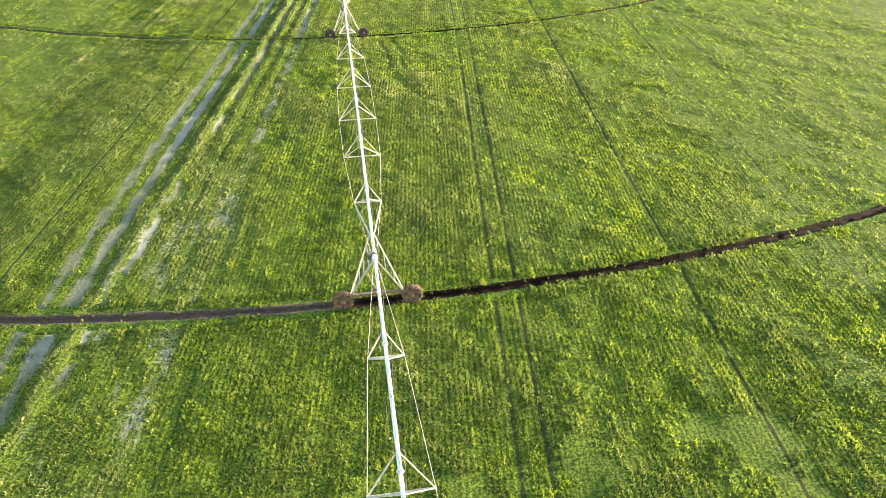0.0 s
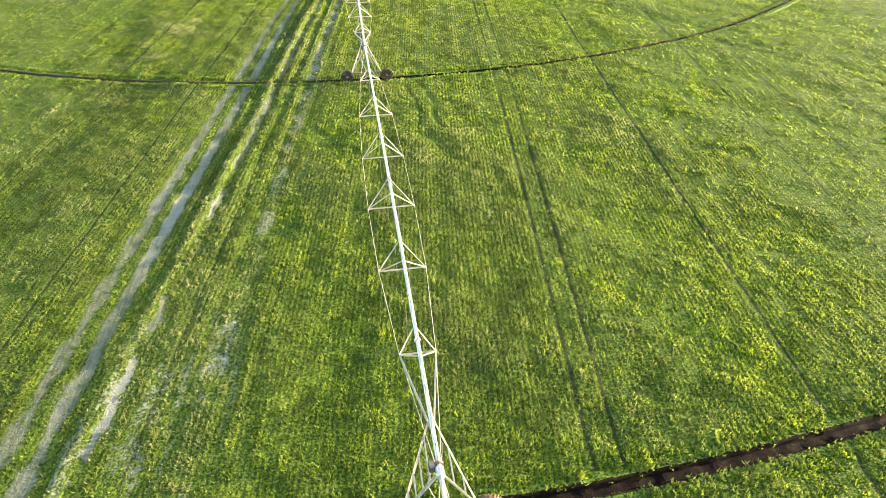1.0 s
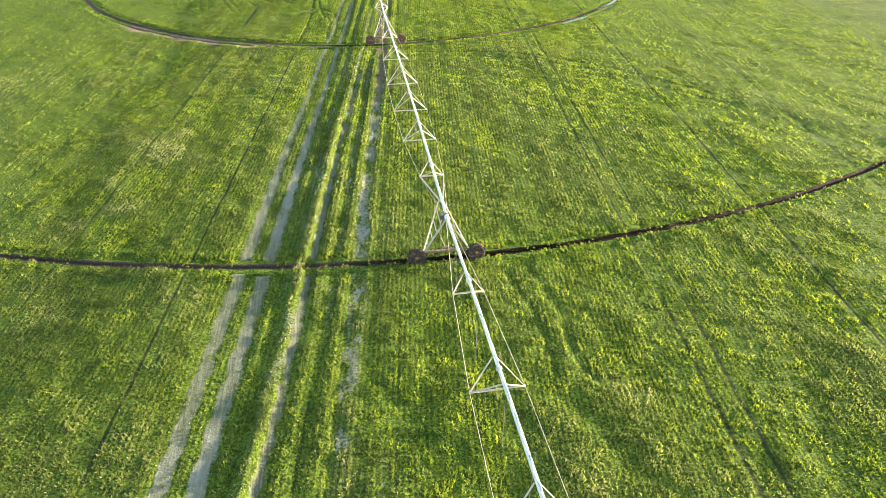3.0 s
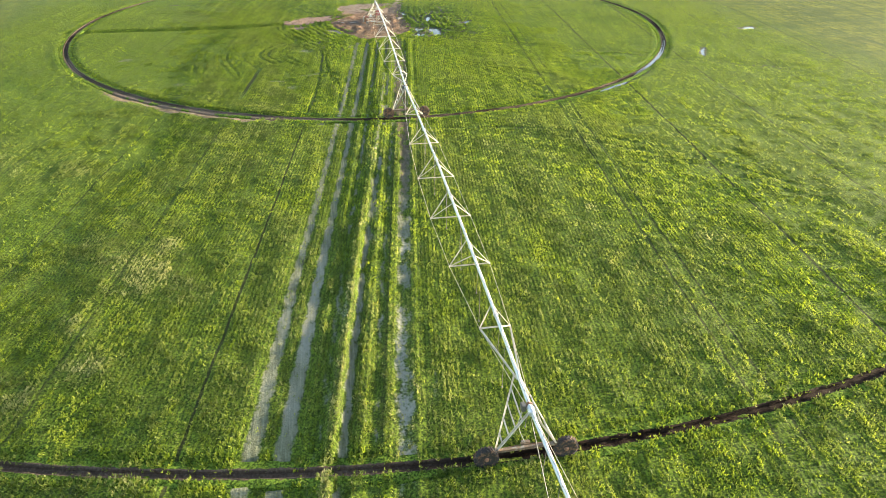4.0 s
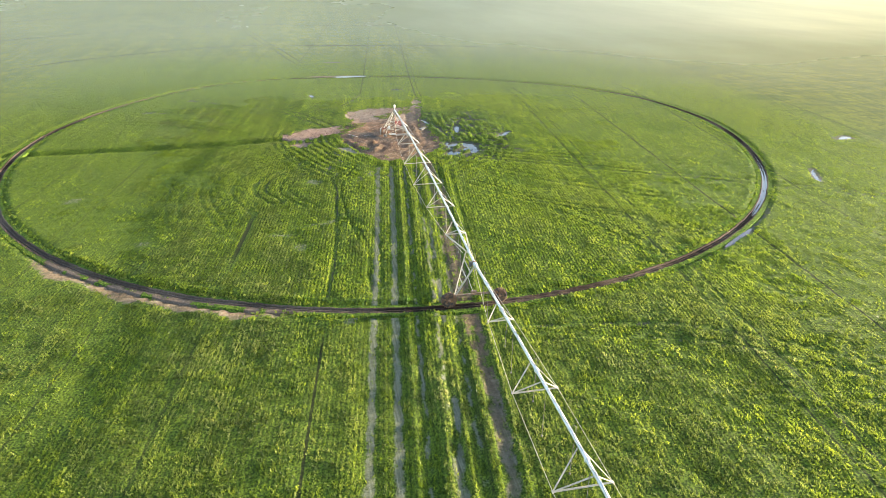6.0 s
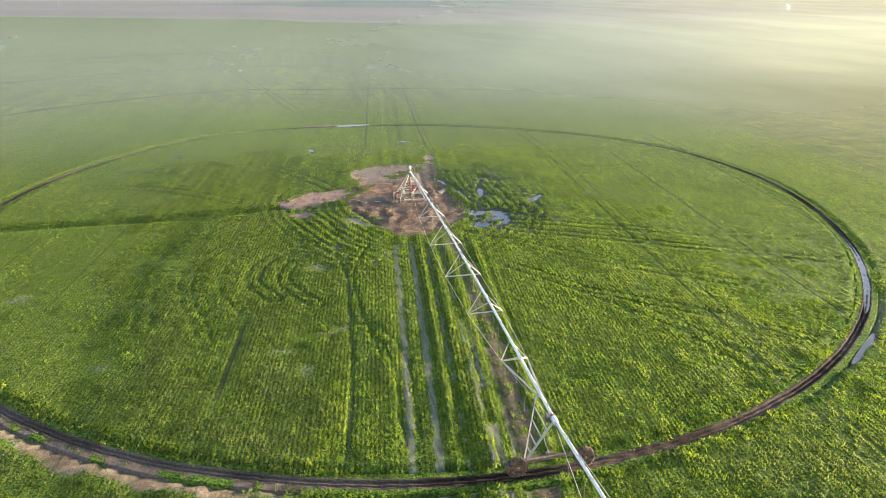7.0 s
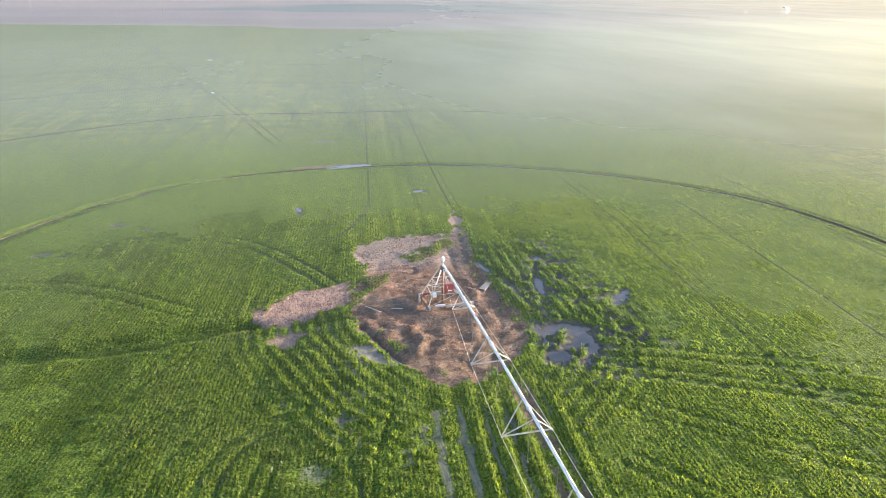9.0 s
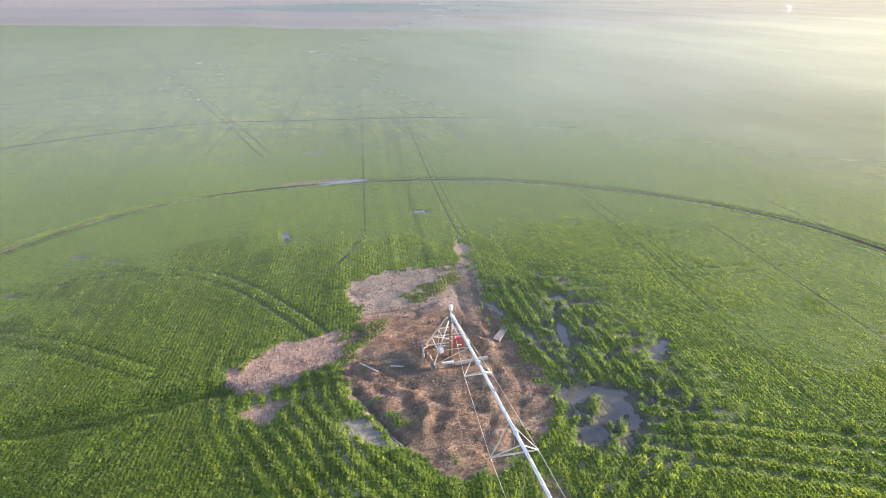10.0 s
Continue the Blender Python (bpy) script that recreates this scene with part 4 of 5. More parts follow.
def build_rut(k, a0, a1, step, profile, label, width=1.0):
    """A wheel rut pressed along ring k; profile: offset from its middle, height."""
    cx, cy, a, b = RINGS[k]
    n = int(abs(radians(a1 - a0)) * a / step)
    t = np.radians(np.linspace(a0, a1, n))
    off, up = np.array(profile).T
    ca, sa = np.sin(t), -np.cos(t)
    wob = 0.10 * (fbm(t * a, t * 0 + k, 3.0, 171) - 0.5)
    x = cx + ca[:, None] * (a + (off[None] + wob[:, None]))
    y = cy + sa[:, None] * (b + (off[None] + wob[:, None]))
    x = x + 0.10 * (fbm(x, y, 0.8, 172) - 0.5)
    y = y + 0.10 * (fbm(x, y, 0.8, 173) - 0.5)
    z = rolling(x, y) + up[None] + 0.09 * (fbm(x, y, 0.7, 174) - 0.5) + 0.018 * np.sin(t * a / 0.19)[:, None] * (np.abs(off) < 0.28)[None]
    z = z + 0.20 * smooth(42, 54, np.abs(x))
    m = len(off)
    me = bpy.data.meshes.new("wheel_rut")
    idx = (np.arange(n - 1)[:, None] * m + np.arange(m - 1)[None]).ravel()
    faces = np.stack([idx, idx + 1, idx + m + 1, idx + m], -1)
    me.from_pydata(np.stack([x.ravel(), y.ravel(), z.ravel()], -1).tolist(), [], faces.tolist())
    dry = (0.70 - 0.68 * smooth(-2.2, -0.5, x) if k == 2 else 0.04 + 0.10 * smooth(0.4, 0.6, patchy_at(x, y)) + 0.45 * smooth(-2, -8, x) if k == 1 else 0.16 + 0.35 * smooth(0.45, 0.65, fbm(x, y, 6.0, 175)) + 0.35 * smooth(-4, -14, x) * (1 - smooth(-25, -5, y)) + 0.40 * smooth(10, 30, y) * smooth(-12, 0, x)).ravel()
    if k == 0:
        turn = np.degrees(t)[:, None]
        bare = (smooth(-50, -42, turn) * (1 - smooth(-20, -14, turn)) * (off > 0.35)[None] * smooth(0.38, 0.50, fbm(x, y, 1.2, 177))).ravel()
        dry = np.maximum(dry, bare)
    else:
        bare = np.zeros(x.size)
    lip = np.repeat(np.interp(np.abs(off), (0.30 * width, 0.36 * width, 0.5 * width), (0.0, 0.5, 1.0))[None], n, 0).ravel() * (1 - bare)
    if k == 0:
        grown = (smooth(12, 30, y) * (0.45 + 0.55 * smooth(-8, -20, x))).ravel()
        lip = np.maximum(lip, grown * (0.25 + 0.5 * fbm(x, y, 1.5, 178).ravel()))
    col = me.attributes.new("mask", "FLOAT_COLOR", "POINT")
    col.data.foreach_set("color", np.stack([dry, lip, dry, dry], -1).astype(np.float32).ravel())
    me.materials.append(MUD)
    return tagged(new("wheel_rut", me), label, "wheel rut", "wheel ruts", "structure")


TRENCH = ((-1.25, -0.30), (-1.0, 0.02), (-0.60, 0.03), (-0.41, 0.05), (-0.34, 0.05), (-0.28, 0.00), (-0.23, -0.20), (-0.10, -0.24), (0.10, -0.24), (0.23, -0.20), (0.28, 0.00), (0.34, 0.05), (0.41, 0.05), (0.60, 0.03), (1.0, 0.02), (1.25, -0.30))
DOUBLE = ((-1.55, -0.30), (-1.25, 0.02), (-0.75, 0.03), (-0.58, 0.05), (-0.48, 0.05), (-0.41, -0.02), (-0.36, -0.18), (-0.17, -0.18), (-0.07, -0.06), (0.05, -0.07), (0.13, -0.17), (0.33, -0.18), (0.40, -0.02), (0.48, 0.06), (0.58, 0.05), (0.75, 0.03), (1.25, 0.02), (1.55, -0.30))
build_rut(0, -180, 180, 0.22, [(o * 0.58, z * 0.55) for o, z in DOUBLE], "broad muddy wheel rut curving through the crop", 0.95)
build_rut(1, -75, 75, 0.25, [(o * 0.72, z * 0.85) for o, z in TRENCH], "narrow dark wheel rut curving through the crop", 0.75)
build_rut(2, -32, 32, 0.18, TRENCH, "deep dark wheel rut with tyre marks in wet soil")
build_rut(3, -10, 10, 0.3, TRENCH, "deep dark wheel rut with tyre marks in wet soil")


# ---- water ----
def puddle(points, z, name="puddle", label="shallow muddy puddle lying in the crop"):
    bm = bmesh.new()
    bm.faces.new([bm.verts.new((x, y, z)) for x, y in points])
    bmesh.ops.triangulate(bm, faces=bm.faces[:])
    me = bpy.data.meshes.new(name)
    bm.to_mesh(me)
    bm.free()
    me.materials.append(WATER)
    return tagged(new(name, me), label, "water", "puddles", "structure")


def level(x, y):
    return float(land(np.array([x]), np.array([y]))[0][0])


for outline in (POOL, POOL_EAST):
    deep = sorted(level(x, y) for x, y in [(sum(p[0] for p in outline) / len(outline), sum(p[1] for p in outline) / len(outline)), *[(0.7 * x + 0.3 * outline[(k + 5) % len(outline)][0], 0.7 * y + 0.3 * outline[(k + 5) % len(outline)][1]) for k, (x, y) in enumerate(outline)]])
    puddle(outline, deep[len(deep) // 2] + 0.015)
for hx, hy, a, b, turn in HOLLOWS:
    if hy < 60 and not (hy < -5 and hx < 0):
        ring = []
        for k in range(22):
            t = k * math.tau / 22
            f = 0.95 * (0.55 + 0.75 * float(fbm(np.array([hx + 2 * math.cos(t)]), np.array([hy + 2 * math.sin(t)]), 1.3, 201)[0]))
            p, q = a * f * math.cos(t), b * f * math.sin(t)
            ring.append((hx + math.cos(turn) * p - math.sin(turn) * q, hy + math.sin(turn) * p + math.cos(turn) * q))
        puddle(ring, level(hx, hy) + 0.012)


def ring_water(k, a0, a1, off0, off1, z):
    cx, cy, a, b = RINGS[k]
    points = []
    for off, order in ((off0, range(25)), (off1, range(24, -1, -1))):
        for i in order:
            t = radians(a0 + (a1 - a0) * i / 24)
            ease = 0.12 + 0.88 * math.sin(math.pi * i / 24) ** 0.5
            mid = (off0 + off1) / 2
            o = mid + (off - mid) * ease
            points.append((cx + (a + o) * math.sin(t), cy - (b + o) * math.cos(t)))
    return puddle(points, z, label="standing water in a deep muddy wheel rut")


def rut_level(k, angle):
    cx, cy, a, b = RINGS[k]
    return float(rolling(np.array([cx + a * math.sin(radians(angle))]), np.array([cy - b * math.cos(radians(angle))]))[0])


ring_water(0, 40, 66, -0.30, 0.42, rut_level(0, 54) - 0.03)
ring_water(0, 29, 36, 0.75, 1.25, level(1.1 + 47.5 * math.sin(radians(32)), 0.75 - 47.5 * math.cos(radians(32))) + 0.02)
ring_water(0, 179, 191, -0.5, 1.1, rut_level(0, 186) + 0.02)
ring_water(0, 150, 167, -0.3, 0.35, rut_level(0, 158) - 0.02)


# ---- building parts ----
def part(name, bm, material, parent=None, label="", smooth_faces=False):
    me = bpy.data.meshes.new(name)
    bmesh.ops.recalc_face_normals(bm, faces=bm.faces[:])
    if smooth_faces:
        for f in bm.faces:
            f.smooth = True
    bm.to_mesh(me)
    bm.free()
    me.materials.append(material)
    ob = new(name, me)
    ob.parent = parent
    if label:
        tagged(ob, label)
    return ob


def thing(name, at, label, category, group=""):
    ob = new(name)
    ob.location = at
    ob.empty_display_size = 0.3
    return tagged(ob, label, category, group)


def basis(a, b):
    a, b = Vector(a), Vector(b)
    m = (b - a).to_track_quat("Z", "Y").to_matrix().to_4x4()
    return Matrix.Translation((a + b) / 2) @ m, (b - a).length


def rod(bm, a, b, r, sides=8, r2=None):
    m, length = basis(a, b)
    bmesh.ops.create_cone(bm, cap_ends=True, segments=sides, radius1=r, radius2=r if r2 is None else r2, depth=length, matrix=m)
    return bm


def angle_bar(bm, a, b, w, t=0.012):
    """A steel angle: two thin flanges."""
    m, length = basis(a, b)
    for size, shift in (((w, t, length), (0, -w / 2, 0)), ((t, w, length), (-w / 2, 0, 0))):
        bmesh.ops.create_cube(bm, size=1.0, matrix=m @ Matrix.Translation(shift) @ Matrix.Diagonal((*size, 1)))
    return bm


def bar(bm, a, b, w, d, bevel=0.0):
    m, length = basis(a, b)
    made = bmesh.ops.create_cube(bm, size=1.0, matrix=m @ Matrix.Diagonal((w, d, length, 1)))
    if bevel:
        edges = list({e for v in made["verts"] for e in v.link_edges})
        bmesh.ops.bevel(bm, geom=edges, offset=bevel, segments=2, affect="EDGES")
    return bm


def block(bm, centre, size, bevel=0.0):
    made = bmesh.ops.create_cube(bm, size=1.0, matrix=Matrix.Translation(centre) @ Matrix.Diagonal((*size, 1)))
    if bevel:
        edges = list({e for v in made["verts"] for e in v.link_edges})
        bmesh.ops.bevel(bm, geom=edges, offset=bevel, segments=2, affect="EDGES")
    return bm


def tube(bm, points, r, sides=8):
    """A round tube along a bent line."""
    rings = []
    pts = [Vector(p) for p in points]
    for i, p in enumerate(pts):
        t = (pts[min(i + 1, len(pts) - 1)] - pts[max(i - 1, 0)]).normalized()
        s = t.cross(Vector((0.13, 0.21, 0.97)) if abs(t.z) < 0.9 else Vector((1, 0.1, 0))).normalized()
        n = s.cross(t)
        rings.append([bm.verts.new(p + r * (math.cos(k * math.tau / sides) * s + math.sin(k * math.tau / sides) * n)) for k in range(sides)])
    for a, b in zip(rings, rings[1:]):
        for k in range(sides):
            bm.faces.new((a[k], a[(k + 1) % sides], b[(k + 1) % sides], b[k]))
    for ring in (rings[0], rings[-1]):
        bm.faces.new(ring)
    return bm


def lathe(bm, profile, m=Matrix(), sides=24):
    """A turned body about z; profile: radius, height."""
    rings = [[bm.verts.new(m @ Vector((r * math.cos(k * math.tau / sides), r * math.sin(k * math.tau / sides), z))) for k in range(sides)] for r, z in profile]
    for a, b in zip(rings, rings[1:]):
        for k in range(sides):
            bm.faces.new((a[k], a[(k + 1) % sides], b[(k + 1) % sides], b[k]))
    for ring in (rings[0], rings[-1]):
        bm.faces.new(ring)
    return bm


# ---- the centre pivot machine ----
PIVOT = Vector((1.1, 0.35, 0.0))
JOINTS = (Vector((1.1, 0.35, 3.33)), Vector((0.37, -45.74, 3.18)), Vector((0.05, -91.10, 3.18)), Vector((0.20, -136.45, 3.18)), Vector((0.30, -182.0, 3.18)))
WIDE = (0.82, 1.26, 1.42, 1.42, 1.26, 0.82)
DEEP = (0.80, 1.28, 1.58, 1.58, 1.28, 0.80)


def build_span(a, b, first=False):
    way = b - a
    flat = Vector((way.x, way.y, 0)).normalized()
    side = Vector((flat.y, -flat.x, 0))

    def at(s, lateral=0.0, up=0.0):
        return a + way * s + Vector((0, 0, 4 * s * (1 - s) * 0.50 + up)) + side * lateral

    origin = Vector((a.x, a.y, 0))

    def local(p):
        return p - origin

    def P(s, lateral=0.0, up=0.0):
        return local(at(s, lateral, up))

    span = thing("irrigation_span", origin, "long galvanised steel irrigation pipe span on bowed trusses above crop", "irrigation span", "spans of the centre pivot")
    r = 0.086
    s0 = 0.012 if first else 0.0
    part("pipe", tube(bmesh.new(), [P(s0 + (1 - s0) * k / 42) for k in range(43)], r, 14), STEEL, span, "galvanised steel water pipe", True)
    for k in range(1, 7):
        s = k / 7
        m, _ = basis(P(s - 0.002), P(s + 0.002))
        part("flange", lathe(bmesh.new(), ((0.10, -0.03), (0.145, -0.028), (0.145, 0.028), (0.10, 0.03)), m, 14), STEEL, span)
    # power cable clipped along the top of the pipe, sagging between its clips
    pts = []
    for k in range(141):
        s = 0.01 + 0.98 * k / 140
        pts.append(P(s, 0.045 * math.sin(k * math.pi / 2.5), r + 0.02 + 0.012 * math.cos(k * 1.9)))
    part("power_cable", tube(bmesh.new(), pts, 0.020, 5), CABLE, span, "grey power cable strapped to the pipe")
    length = way.length
    ends = {}
    for sign in (-1, 1):
        for k in range(6):
            ends[sign, k] = P((k + 1) / 7, sign * WIDE[k], -DEEP[k])
        line = [P(0.006, sign * 0.09, -0.08), *[ends[sign, k] for k in range(6)], P(0.994, sign * 0.09, -0.08)]
        part("truss_rod", tube(bmesh.new(), line, 0.010, 6), STRUT, span, "thin steel truss rod")
        part("end_brace", angle_bar(bmesh.new(), P(0.956, sign * 0.07, -0.09), ends[sign, 5], 0.07), STRUT, span)
    for k in range(6):
        s = (k + 1) / 7
        part("cross_bar", angle_bar(bmesh.new(), ends[-1, k], ends[1, k], 0.055), STRUT, span)
        for sign in (-1, 1):
            for shift in (-0.85, 0.85):
                part("strut", angle_bar(bmesh.new(), P(s + shift / length, sign * 0.07, -0.07), ends[sign, k], 0.046), STRUT, span)
            part("gusset", block(bmesh.new(), ends[sign, k], (0.05, 0.16, 0.10), 0.008), STRUT, span)
    # hose drops with their bent necks, on alternate sides
    count = 17
    for k in range(count):
        s = (k + 0.6) / count
        sign = -1 if k % 2 == 0 else 1
        top = P(s, 0, r)
        neck = [top, top + Vector((0, 0, 0.10)), top + side * sign * 0.06 + Vector((0, 0, 0.20)), top + side * sign * 0.17 + Vector((0, 0, 0.21)), top + side * sign * 0.24 + Vector((0, 0, 0.12)), top + side * sign * 0.25 + Vector((0, 0, -0.10))]
        drop = part("hose_drop", tube(bmesh.new(), [*neck, neck[-1] + Vector((0.02 * sign, 0.01, -0.9)), neck[-1] + Vector((0.03 * sign, 0.02, 1.15 - top.z))], 0.013, 5), HOSE, span, "thin hose drop hanging from a bent neck")
        tip = neck[-1] + Vector((0.03 * sign, 0.02, 1.15 - top.z))
        part("sprinkler", lathe(bmesh.new(), ((0.014, 0.10), (0.030, 0.06), (0.030, 0.02), (0.055, 0.0), (0.055, -0.02), (0.02, -0.03)), Matrix.Translation(tip + Vector((0, 0, -0.06))), 8), HOSE, drop)
    return span


def build_wheel(parent, at, rubber, words):
    """A muddy lugged tyre on a steel rim, its axle along the machine's arm."""
    turn = Matrix.Translation(at) @ Matrix.Rotation(radians(90), 4, "X") @ Matrix.Scale(0.93, 4)
    bm = lathe(bmesh.new(), ((0.33, -0.13), (0.40, -0.17), (0.52, -0.18), (0.575, -0.15), (0.59, 0.0), (0.575, 0.15), (0.52, 0.18), (0.40, 0.17), (0.33, 0.13)), turn, 36)
    for k in range(22):
        for sgn in (-1, 1):
            t = (k + (0.5 if sgn > 0 else 0)) * math.tau / 22
            m = turn @ Matrix.Rotation(t, 4, "Z") @ Matrix.Translation((0.588, 0, sgn * 0.085)) @ Matrix.Rotation(sgn * radians(38), 4, "X")
            bmesh.ops.create_cube(bm, size=1.0, matrix=m @ Matrix.Diagonal((0.075, 0.05, 0.22, 1)))
    wheel = part("wheel", bm, rubber, parent, words)
    part("rim", lathe(bmesh.new(), ((0.34, -0.12), (0.31, -0.12), (0.27, -0.05), (0.12, -0.03), (0.12, 0.03), (0.27, 0.05), (0.31, 0.12), (0.34, 0.12)), turn, 28), RIM, wheel, "pale steel rim with dried mud")
    part("hub", lathe(bmesh.new(), ((0.05, -0.20), (0.11, -0.19), (0.12, -0.10), (0.12, 0.14), (0.07, 0.22)), turn, 14), RUSTY, wheel)
    return wheel


def build_tower(joint, rubber, words):
    base = Vector((joint.x, joint.y, 0.0))
    ground_z = level(joint.x - 1.9, joint.y)
    tower = thing("drive_tower", base, "steel A-frame drive tower on two muddy wheels in its rut", "drive tower", "drive towers of the centre pivot")
    z = joint.z
    low = 0.80
    for sign in (-1, 1):
        build_wheel(tower, (sign * 1.88, 0.0, 0.53), rubber, words)
        foot = Vector((sign * 1.42, 0.05, low))
        part("leg", angle_bar(bmesh.new(), (sign * 0.09, 0.0, z - 0.10), foot, 0.085), STRUT, tower)
        part("leg", angle_bar(bmesh.new(), (sign * 0.09, 2.35, z + 0.02), foot + Vector((0, 0.12, 0)), 0.065), STRUT, tower)
        for k in range(1, 5 if sign < 0 else 3):
            f = k / (5 if sign < 0 else 3)
            p = Vector((sign * 0.09, 0.0, z - 0.10)).lerp(foot, f)
            q = Vector((sign * 0.09, 2.35, z + 0.02)).lerp(foot + Vector((0, 0.12, 0)), f)
            part("rung", angle_bar(bmesh.new(), p, q, 0.05), STRUT, tower)
        part("gearbox", lathe(bmesh.new(), ((0.10, -0.16), (0.17, -0.12), (0.17, 0.12), (0.10, 0.16)), Matrix.Translation((sign * 1.85, 0.26, 0.60)) @ Matrix.Rotation(radians(90), 4, "X"), 14), RUSTY, tower, "rusty wheel gearbox")
        part("axle_bracket", bar(bmesh.new(), (sign * 1.36, 0.10, low - 0.02), (sign * 1.85, 0.22, 0.66), 0.16, 0.16, 0.02), BEAM, tower)
        part("drive_shaft", rod(bmesh.new(), (sign * 0.25, 0.24, low - 0.02), (sign * 1.72, 0.26, 0.62), 0.022, 8), RUSTY, tower)
    part("base_beam", bar(bmesh.new(), (-1.5, 0.05, low), (1.5, 0.05, low), 0.15, 0.15, 0.015), BEAM, tower, "mud-splashed square base beam")
    part("drive_motor", block(bmesh.new(), (0.0, 0.24, low + 0.06), (0.42, 0.22, 0.24), 0.04), BEAM, tower)
    part("joint_collar", lathe(bmesh.new(), ((0.10, -0.22), (0.16, -0.20), (0.16, -0.06), (0.12, 0.0), (0.16, 0.06), (0.16, 0.20), (0.10, 0.22)), Matrix.Translation((0, 0, z)) @ Matrix.Rotation(radians(90), 4, "X"), 16), STEEL, tower)
    part("joint_band", lathe(bmesh.new(), ((0.12, -0.045), (0.175, -0.04), (0.175, 0.04), (0.12, 0.045)), Matrix.Translation((0, 0.34, z)) @ Matrix.Rotation(radians(90), 4, "X"), 16), RUSTY, tower, "rusty clamp band")
    part("tower_box", block(bmesh.new(), (-0.27, 0.30, z - 0.02), (0.22, 0.30, 0.36), 0.03), HOSE, tower, "dark control box beside the joint")
    part("conduit", tube(bmesh.new(), [(-0.27, 0.30, z - 0.2), (-0.45, 0.26, z - 1.0), (-0.30, 0.24, 1.6), (-0.05, 0.24, low + 0.15)], 0.015, 6), CABLE, tower)
    return tower


spans = [build_span(a, b, k == 0) for k, (a, b) in enumerate(zip(JOINTS, JOINTS[1:]))]
towers = [build_tower(j, *look_of) for j, look_of in zip(JOINTS[1:], ((TYRE, "mud-caked lugged tyre on a steel rim"), (RUBBER, "dark worn lugged tyre on a steel rim"), (TYRE, "mud-caked lugged tyre on a steel rim"), (TYRE, "mud-caked lugged tyre on a steel rim")))]


def build_pivot():
    piv = thing("pivot_tower", (PIVOT.x, PIVOT.y, 0.0), "four-legged steel pivot tower with red panel on a bare yard", "pivot tower")
    piv.scale = (1.0, 1.0, 0.90)
    w, d, top = 1.55, 1.30, 3.25
    corners = [(-w, -d), (w, -d), (w, d), (-w, d)]
    tops = [(-0.24, -0.24), (0.24, -0.24), (0.24, 0.24), (-0.24, 0.24)]

    def leg(k, f):
        (x0, y0), (x1, y1) = corners[k], tops[k]
        return Vector((x0 + (x1 - x0) * f, y0 + (y1 - y0) * f, 0.22 + (top - 0.22) * f))

    for k in range(4):
        part("leg", angle_bar(bmesh.new(), leg(k, 0), leg(k, 1), 0.095, 0.016), STRUT, piv)
        part("foot_plate", block(bmesh.new(), (*corners[k], 0.12), (0.42, 0.42, 0.22), 0.03), CONCRETE, piv, "pale concrete footing")
    for f in (0.02, 0.33, 0.62):
        for k in range(4):
            part("cross_brace", angle_bar(bmesh.new(), leg(k, f), leg((k + 1) % 4, f), 0.058), STRUT, piv)
    for k in (0, 2, 3):
        part("diagonal_brace", angle_bar(bmesh.new(), leg(k, 0.02), leg((k + 1) % 4, 0.33), 0.042), STRUT, piv)
        part("diagonal_brace", angle_bar(bmesh.new(), leg((k + 1) % 4, 0.33), leg(k, 0.62), 0.042), STRUT, piv)
    part("riser_pipe", tube(bmesh.new(), [(0, 0, -0.1), (0, 0, 1.5), (0, 0, 3.1)], 0.105, 14), RUSTY, piv, "rusty brown riser pipe", True)
    part("bearing", lathe(bmesh.new(), ((0.12, 2.95), (0.26, 3.0), (0.27, 3.12), (0.20, 3.20), (0.20, 3.34), (0.15, 3.40)), Matrix(), 20), HOSE, piv, "dark greased swivel bearing")
    elbow = [(0, 0, 3.30)] + [(-0.012 * (1 - math.cos(t)) * 1.0, -0.42 * (1 - math.cos(t)), 3.30 + 0.40 * math.sin(t)) for t in (0.4, 0.8, 1.2, 1.571)] + [(-0.014, -0.62, 3.712)]
    part("elbow", tube(bmesh.new(), elbow, 0.11, 14), STEEL, piv, "galvanised pipe elbow", True)
    part("collector_post", rod(bmesh.new(), (0, 0, 3.36), (0, 0, 4.02), 0.055, 10), STEEL, piv)
    part("collector_cover", lathe(bmesh.new(), ((0.07, 3.98), (0.125, 4.0), (0.13, 4.30), (0.11, 4.38), (0.04, 4.42)), Matrix(), 18), WHITE, piv, "white collector ring cover", True)
    part("drive_clamp", block(bmesh.new(), (0.0, -0.10, 3.46), (0.44, 0.40, 0.24), 0.05), HOSE, piv, "dark clamp round the swivel")
    panel = part("control_panel", block(bmesh.new(), (0.30, -0.86, 1.72), (0.74, 0.28, 0.92), 0.03), RED, piv, "red steel control panel")
    part("panel_door", block(bmesh.new(), (0.30, -1.012, 1.72), (0.64, 0.024, 0.82), 0.008), RED, panel)
    part("panel_plate", block(bmesh.new(), (0.34, -1.028, 1.56), (0.30, 0.008, 0.09)), WHITE, panel)
    part("junction_box", block(bmesh.new(), (-0.92, -1.02, 1.28), (0.26, 0.22, 0.40), 0.02), WHITE, piv, "small white junction box on a leg")
    part("inlet_pipe", tube(bmesh.new(), [(-0.1, 0.05, 0.82), (-0.6, 0.09, 0.82), (-1.12, 0.12, 0.82)], 0.10, 14), CONCRETE, piv, "pale inlet pipe", True)
